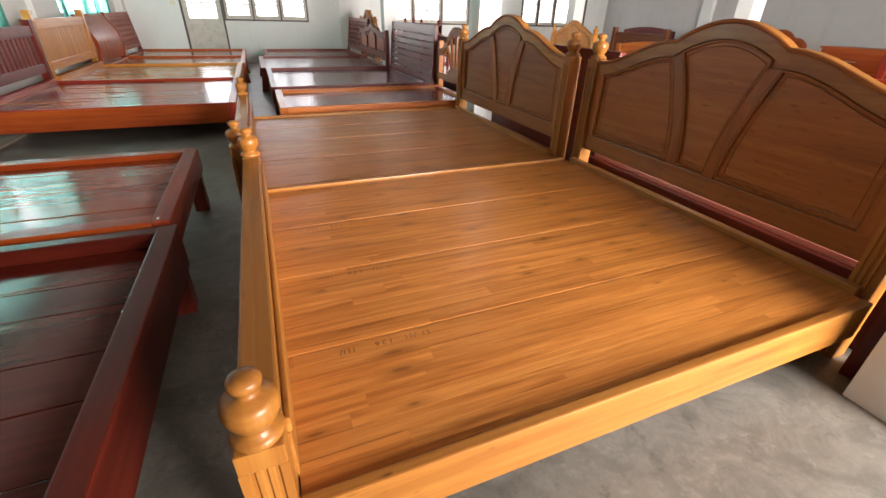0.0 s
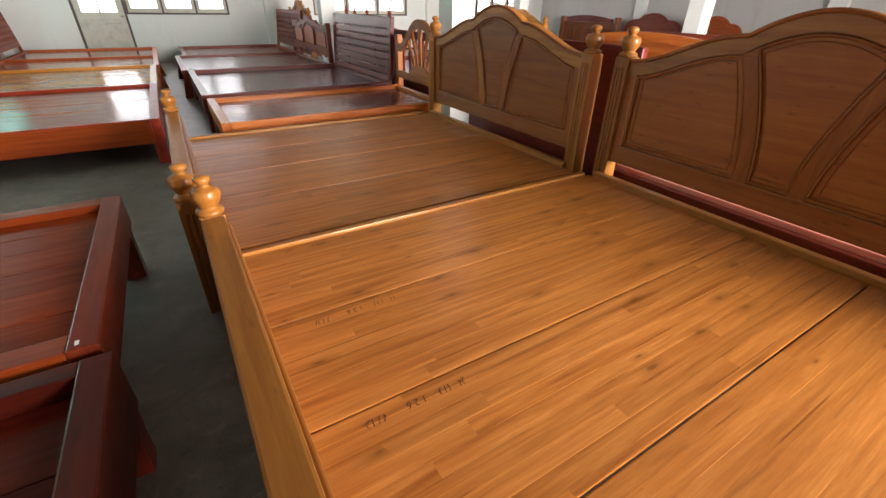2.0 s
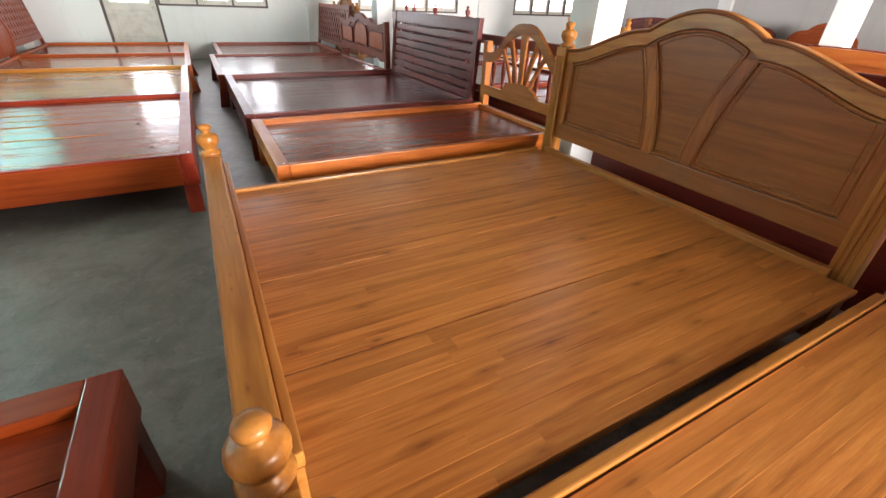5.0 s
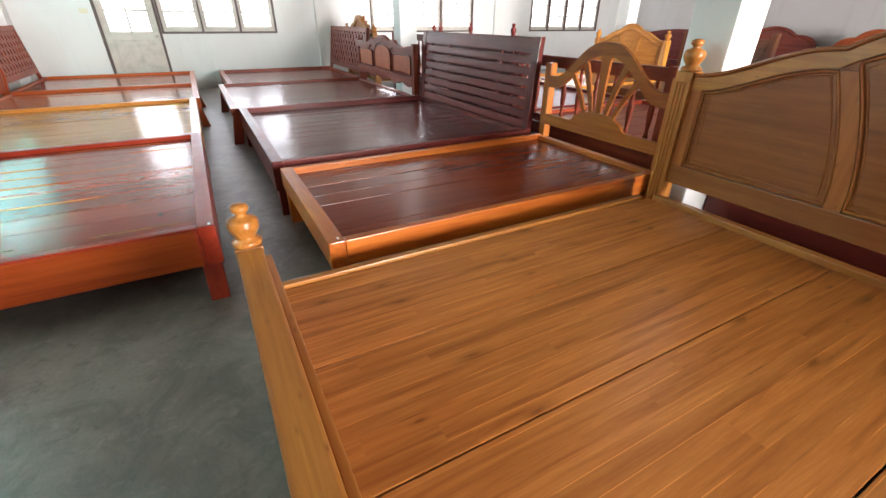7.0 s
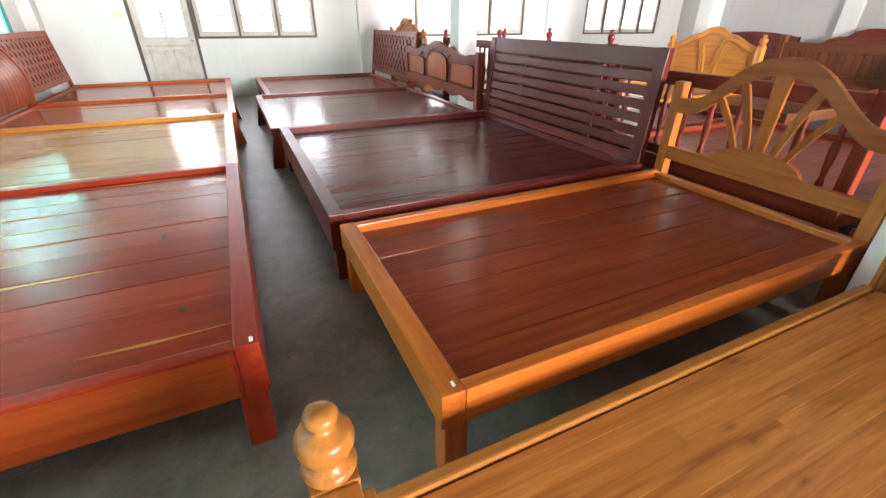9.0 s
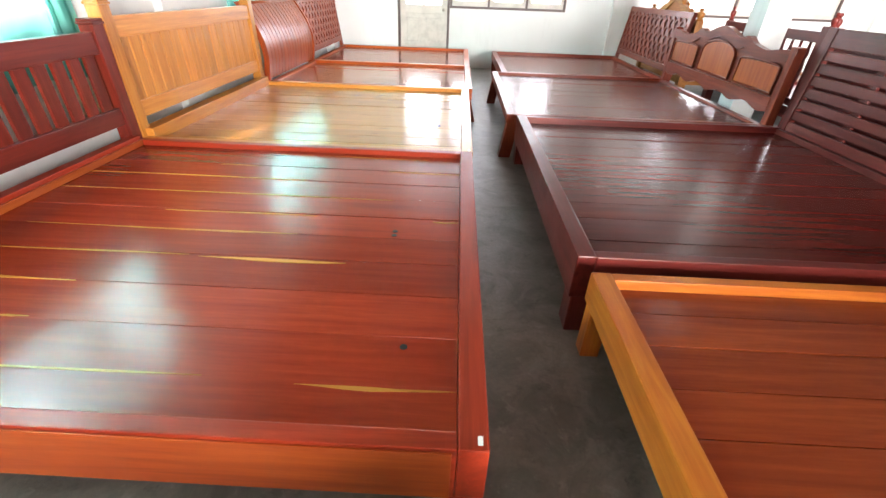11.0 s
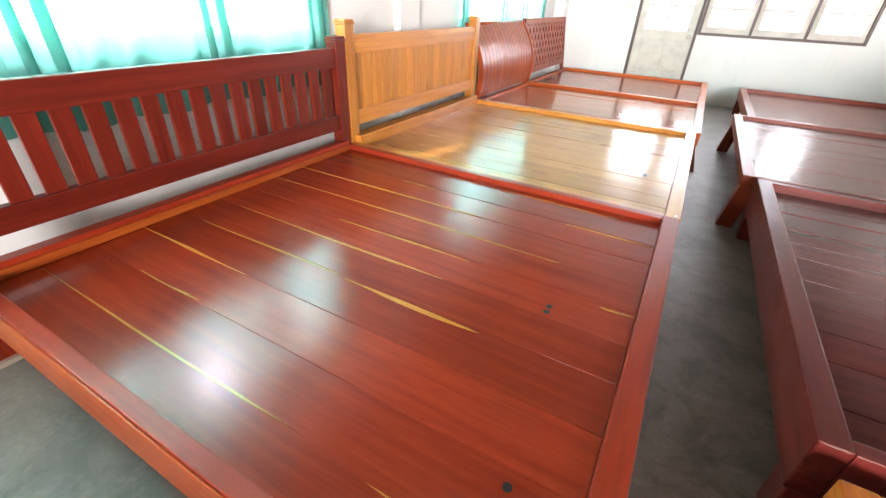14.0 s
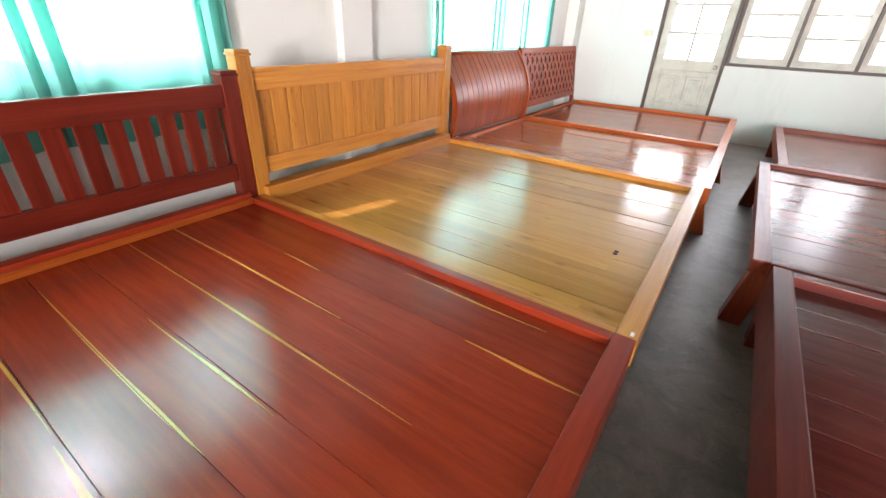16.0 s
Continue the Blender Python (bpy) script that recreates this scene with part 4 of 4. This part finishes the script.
L4 = bed_base("bed", "orange-brown bed with lattice headboard by the door wall", (0.98, 13.06), 180, 2.27, 1.90, "orange", 0.345, 0.115, 0.05, 0.312, 9, "amber", leg=0.09, gloss=0.17)
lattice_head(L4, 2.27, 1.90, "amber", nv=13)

L0B = bed_base("bed", "narrow low reddish platform bed across the aisle", (0.768, 3.84), 180, 2.1, 1.18, "redorange", 0.412, 0.13, 0.085, 0.38, 6, "amber", foot_kind="brown", leg=0.085, gloss=0.17, foot_h=0.15)
L0A = bed_base("bed", "dark red platform bed with a broad foot rail", (0.80, 2.40), 180, 2.1, 1.62, "darkred", 0.405, 0.17, 0.06, 0.345, 7, "darkred", leg=0.09, gloss=0.17, foot_h=0.2)


# ---- beds beyond the headboards, seen over and between them ----
def round_head(bed, L, W, kind, base=0.75, peak=1.14):
    """Solid headboard with a rounded lobed top."""
    x, hw = L - 0.04, W / 2
    vs = samples(-hw, hw, 49)

    def top(v):
        a = abs(v) / hw
        return base + (peak - base) * max(math.sqrt(max(0, 1 - (a / 0.62) ** 2)), 0.62 * math.sqrt(max(0, 1 - ((a - 0.55) / 0.45) ** 2)))

    part("head_panel", strip([(v, 0.3) for v in vs], [(v, top(v)) for v in vs], x, x + 0.035), wood(kind, "y"), bed)
    part("moulding", tube([(x - 0.004, v * 0.93, top(v) - 0.05) for v in vs], 0.012), wood(kind, "y"), bed, smooth=True)


def plain_head(bed, L, W, kind, top, low=0.40, arch=0.0):
    """Framed panel headboard with a gently bowed top rail."""
    x, hw = L - 0.05, W / 2
    vs = samples(-hw, hw, 25)
    f = lambda v: top - arch * (v / hw) ** 2
    part("head_panel", strip([(v, low) for v in vs], [(v, f(v) - 0.05) for v in vs], x, x + 0.018), wood(kind, "y"), bed)
    part("top_rail", strip([(v, f(v) - 0.09) for v in vs], [(v, f(v)) for v in vs], x - 0.018, x + 0.034), wood(kind, "y"), bed)
    part("bottom_rail", B(x - 0.016, x + 0.03, -hw, hw, low - 0.04, low + 0.06, 0.004), wood(kind, "y"), bed)
    for s in (-1, 1):
        a, b = sorted((s * hw, s * (hw - 0.075)))
        part("post", B(x - 0.022, x + 0.04, a, b, 0, f(hw) + 0.012, 0.005), wood(kind, "z"), bed)
        part("moulding", tube([(x - 0.006, s * (hw - 0.10), low + 0.08), (x - 0.006, s * (hw - 0.10), f(hw) - 0.10)], 0.008), wood(kind, "z"), bed)


def spindle_head(bed, L, W, kind, top=0.94, n=9, finials=False):
    """Headboard of turned spindles between a top and a bottom rail."""
    x, hw = L - 0.05, W / 2
    part("top_rail", B(x - 0.03, x + 0.03, -hw + 0.06, hw - 0.06, top - 0.09, top, 0.008), wood(kind, "y"), bed)
    part("bottom_rail", B(x - 0.022, x + 0.022, -hw + 0.06, hw - 0.06, 0.36, 0.43, 0.006), wood(kind, "y"), bed)
    prof = [(0.014, 0), (0.020, 0.03), (0.013, 0.06), (0.022, 0.16), (0.024, 0.22), (0.014, 0.30), (0.020, 0.34), (0.014, 0.38), (0.012, 0.43)]
    k = (top - 0.09 - 0.43) / 0.43
    first = part("spindle", lathe([(r, h * k) for r, h in prof], x, 0, 0.43, 12), wood(kind, "z"), bed, smooth=True)
    first.location = (0, -hw + 0.06 + (2 * hw - 0.12) * 0.5 / n, 0)
    for i in range(1, n):
        repeat(first, (0, -hw + 0.06 + (2 * hw - 0.12) * (i + 0.5) / n, 0))
    for s in (-1, 1):
        y = s * (hw - 0.035)
        p = part("post", B(x - 0.035, x + 0.035, y - 0.035, y + 0.035, 0, top + 0.01, 0.006), wood(kind, "z"), bed)
        if finials:
            part("finial", lathe([(r * 0.6, h) for r, h in FINIAL], x, y, top + 0.008, 16), wood(kind, "z"), p, smooth=True)


def far_bed(label, x, y, turn, L, W, kind, deck="red", rail=0.36):
    return bed_base("bed", label, (x, y), turn, L, W, kind, rail, 0.12, 0.05, rail - 0.04, 6, deck, leg=0.09, group="beds in the second hall")


# second row, heads or feet close behind the first row's headboards
# rail and deck are coloured pale to look lit through the gap
b = far_bed("red bed coloured pale as if lit, with tall dark footboard, behind a teak bed", 3.46, 2.85, 0, 2.1, 1.75, "pink", "pink", 0.345)
part("footboard", B(-0.045, -0.004, -1.08, 0.92, 0.0, 0.322, 0.006), wood("darkred", "y"), b, "dark red low footboard")
part("post", B(-0.05, 0.03, -1.16, -1.085, 0, 0.92, 0.006), wood("dark", "z"), b)
plain_head(b, 2.1, 1.75, "red", 0.88, arch=0.03)
b = far_bed("orange bed with a bowed panel headboard", 3.62, 5.22, 0, 2.0, 1.62, "dark")
part("footboard", B(-0.03, 0.02, -1.41, 0.40, 0.0, 1.02, 0.008), wood("dark", "y"), b, "dark stained tall footboard")
plain_head(b, 2.0, 1.62, "honey", 1.01, arch=0.07)
b = far_bed("dark red bed with turned-spindle headboard", 5.85, 7.05, 180, 2.05, 1.75, "brown", "brown")
spindle_head(b, 2.05, 1.75, "brown", 0.94)
b = far_bed("dark bed with plain headboard and small finials", 5.85, 8.95, 180, 2.0, 1.85, "dark", "dark")
plain_head(b, 2.0, 1.85, "dark", 1.07)
for s in (-0.86, 0.86, 0.05):
    part("finial", lathe([(r * 0.55, h * 0.8) for r, h in FINIAL], 1.958, s, 1.066, 16), wood("dark", "z"), b, smooth=True)
b = far_bed("dark bed with slatted headboard in the second row", 6.2, 10.95, 180, 2.1, 1.75, "dark", "dark")
spindle_head(b, 2.1, 1.75, "dark", 1.02, 13, True)
b = far_bed("golden bed with tall carved crest headboard", 5.95, 12.72, 180, 2.15, 1.62, "teak", "brown")
arch_head(b, 2.15, 1.62, "teak", shoulder=0.99, peak=1.28)
for s in (-1, 1):
    for v, z, r in ((0.10, 1.22, 0.05), (0.22, 1.15, 0.045), (0.36, 1.09, 0.04), (0.52, 1.05, 0.035)):
        pts = [(2.05, s * (v + r * (1 - t / 10) * math.cos(t)), z + r * (1 - t / 10) * math.sin(t)) for t in samples(0, 9, 26)]
        part("scroll", tube(pts, 0.014), wood("teak", "y"), b, smooth=True)

# third row, by the second line of columns
b = far_bed("bright golden bed with domed panel headboard and finials", 5.9, 9.95, 0, 1.98, 1.55, "oak", "oak")
arch_head(b, 1.98, 1.55, "oak", shoulder=0.93, peak=1.18, low=0.42)
b = far_bed("brown bed with closed boarded headboard", 6.4, 8.6, 0, 2.05, 1.45, "walnut", "walnut")
stick_head(b, 2.05, 1.45, "walnut", 0.50, 0.99, 13, True)
b = far_bed("dark red bed with plain panel headboard", 6.35, 6.2, 0, 1.55, 1.5, "brown", "brown", 0.34)
plain_head(b, 1.55, 1.5, "brown", 0.92, arch=0.02)
b = far_bed("red bed with slatted headboard", 6.3, 3.6, 0, 2.0, 1.7, "mahogany", "mahogany")
stick_head(b, 2.0, 1.7, "mahogany", 0.5, 0.93, 11)
b = far_bed("brown bed with rounded lobed headboard by the far wall", 9.95, 9.75, 0, 2.1, 1.7, "brown", "brown")
round_head(b, 2.1, 1.7, "brown")
b = far_bed("orange bed with rounded headboard by the far wall", 9.6, 7.9, 0, 2.05, 1.2, "orange", "orange")
round_head(b, 2.05, 1.2, "orange", 0.75, 1.12)
b = far_bed("dark bed with bowed headboard by the far wall", 9.9, 11.9, 0, 2.1, 1.9, "dark", "dark")
plain_head(b, 2.1, 1.9, "dark", 1.05, arch=0.1)


def chest(x, y, w, d, h):
    """A chest of three long drawers with an overhanging top."""
    c = thing("chest_of_drawers", "orange varnished chest of drawers with metal pulls", "chest", pose(x, y, 0))
    part("body", B(0.02, d, -w / 2 + 0.02, w / 2 - 0.02, 0.06, h - 0.03, 0.004), wood("orange", "y"), c)
    part("top", B(-0.01, d + 0.01, -w / 2, w / 2, h - 0.03, h, 0.006), wood("orange", "y"), c)
    part("plinth", B(0.05, d - 0.01, -w / 2 + 0.04, w / 2 - 0.04, 0, 0.062, 0.003), wood("dark", "y"), c)
    for i in range(3):
        z = 0.09 + i * (h - 0.14) / 3
        dr = part("drawer", B(0.0, 0.024, -w / 2 + 0.05, w / 2 - 0.05, z, z + (h - 0.14) / 3 - 0.02, 0.005), wood("redorange", "y"), c)
        part("pull", tube([(0.0, -0.07, z + 0.13), (-0.022, -0.06, z + 0.13), (-0.022, 0.06, z + 0.13), (0.0, 0.07, z + 0.13)], 0.007), M_BRASS, dr)


chest(9.4, 5.35, 0.95, 0.45, 0.94)


# ---- small things ----
def written(parent, body, x, y, z, size, turn):
    """Handwritten mark: flat ink letters a hair above the board."""
    cu = bpy.data.curves.new("ink_mark", "FONT")
    cu.body, cu.size, cu.align_x, cu.shear, cu.space_character = body, size, "CENTER", 0.15, 1.5
    tmp = bpy.data.objects.new("ink_mark", cu)
    scene.collection.objects.link(tmp)
    me = bpy.data.meshes.new_from_object(tmp.evaluated_get(bpy.context.evaluated_depsgraph_get()))
    bpy.data.objects.remove(tmp)
    me.materials.clear()
    me.materials.append(M_INK)
    ob = new("ink_mark", me)
    ob.parent = parent
    ob.matrix_basis = pose(x, y, z, 0, 0, turn)
    return tagged(ob, "faint handwritten black ink mark")


def scribble(parent, x, y, z, n, seed):
    rnd = random.Random(seed)
    bm = bmesh.new()
    for i in range(n):
        a = x + i * 0.014
        tube([(a, y - 0.010, z), (a + rnd.uniform(-0.004, 0.008), y + rnd.uniform(-0.004, 0.004), z), (a + rnd.uniform(0, 0.010), y + 0.012, z)], 0.0011, bm, 4)
    part("ink_mark", bm, M_INK, parent, "illegible handwritten mark")


for y in (-0.515, -0.080, 0.368):
    written(R1, "126", 0.385, y + 0.012, 0.3128, 0.030, 180)
    scribble(R1, 0.245, y, 0.3126, 4, int(y * 100) + 80)
    scribble(R1, 0.455, y, 0.3126, 3, int(y * 100) + 81)
    scribble(R1, 0.515, y, 0.3126, 2, int(y * 100) + 82)

for x, n in ((0.27, 3), (0.39, 4), (0.52, 2)):
    scribble(R1, x, 0.885, 0.3126, n, int(x * 100))


def sticker(parent, x, y, z, s=0.012):
    part("sticker", B(x - s / 2, x + s / 2, y - s, y + s, z, z + 0.0012, 0.0003), M_TAPE, parent, "small white sticker")


sticker(L1, 0.022, 1.01, 0.3645)
sticker(L2, 0.025, 0.985, 0.3645)
sticker(R3, 0.05, -0.56, 0.3675, 0.01)
sticker(L0B, 0.05, 0.56, 0.4145, 0.01)


def bolt_hole(parent, x, y, z):
    part("bolt_hole", lathe([(0.012, 0), (0.012, 0.0008), (0.009, 0.001)], x, y, z, 14), M_HOLE, parent, "dark plugged bolt hole")


for y in (7.365, 7.40):
    bolt_hole(L1, 0.94 - 0.58, -(y - 7.39), 0.3305)
bolt_hole(L1, 0.94 - 0.70, -(6.70 - 7.39), 0.3305)
for y in (9.1, 9.13):
    bolt_hole(L2, 0.25, -(y - 9.43), 0.3285)


def sapwood(bed, at, y, x0, x1, w, seed):
    """A pale sapwood streak along a board's edge: a thin inlay that swells and tapers."""
    rnd = random.Random(seed)
    a, b = rnd.uniform(0.45, 0.85), rnd.uniform(0, 6.28)
    lo, hi = [], []
    for t in samples(0, 1, 33):
        u = t / a if t < a else (1 - t) / (1 - a)
        k = w * (0.12 + 0.88 * max(0.0, u) ** 1.3) * (0.8 + 0.2 * math.sin(9 * t + b)) * min(1.0, 14 * t, 14 * (1 - t))
        x, c = at[0] - (x0 + (x1 - x0) * t), at[1] - y + 0.003 * math.sin(5 * t + b)
        lo.append((x, c - k / 2 - 2e-4))
        hi.append((x, c + k / 2 + 2e-4))
    bm = bmesh.new()
    z = 0.3318
    vs = [[bm.verts.new((*p, h)) for p in line] for h in (z, z - 0.003) for line in (lo, hi)]
    for i in range(32):
        bm.faces.new((vs[0][i], vs[0][i + 1], vs[1][i + 1], vs[1][i]))
        bm.faces.new((vs[0][i], vs[2][i], vs[2][i + 1], vs[0][i + 1]))
        bm.faces.new((vs[1][i], vs[1][i + 1], vs[3][i + 1], vs[3][i]))
    part("sapwood_streak", bm, M_SAP_GLOSS, bed, "pale golden sapwood streak")


M_SAP_GLOSS = wood("oak", "x", 0.0, 0.12)
for i, (y, x0, x1, w) in enumerate(((6.555, -1.17, 0.16, 0.013), (6.54, 0.42, 0.862, 0.02), (6.75, -0.85, -0.5, 0.008), (6.948, -1.2, -0.5, 0.014), (7.14, -1.04, -0.2, 0.013), (7.13, -0.16, 0.42, 0.034),
                                    (7.335, -1.03, 0.165, 0.022), (7.51, -0.52, 0.2, 0.015), (7.50, 0.74, 0.862, 0.012), (7.715, -1.26, 0.52, 0.011), (7.925, -1.25, 0.02, 0.009),
                                    (8.105, -0.55, -0.3, 0.008), (8.095, 0.45, 0.868, 0.015), (8.315, 0.0, 0.66, 0.012))):
    sapwood(L1, (0.94, 7.39), y, x0, x1, w, i)


# whitewashed brick ledge and loose planks on the floor behind the red bed
ledge = thing("brick_ledge", "low whitewashed brick ledge at the foot of the wall", "ledge", pose(X0, 0, 0))
rnd = random.Random(5)
for row in range(2):
    for i in range(8):
        y = 5.55 + i * 0.235 + row * 0.11
        part("brick", B(0.0, 0.13 + rnd.uniform(-0.012, 0.012), y, y + 0.222, row * 0.075, row * 0.075 + 0.07, 0.007), M_BRICK, ledge)
for i in range(3):
    pl = thing("loose_plank", "dusty pale loose plank lying on the floor", "plank", pose(X0 + 0.19 + i * 0.075, 6.1 + 0.1 * i, 0, 0, 0, rnd.uniform(-3, 3)), "loose planks")
    part("board", B(-0.035, 0.035, -0.75, 0.75, 0, 0.022, 0.003), M_PLANK, pl)

board = thing("upright_board", "dark stained upright board standing between a teak bed and a column", "board", pose(3.25, 1.797, 0))
part("board", B(-0.05, 0.05, -0.03, 0.03, 0, 0.92, 0.005), wood("darkred", "z"), board)
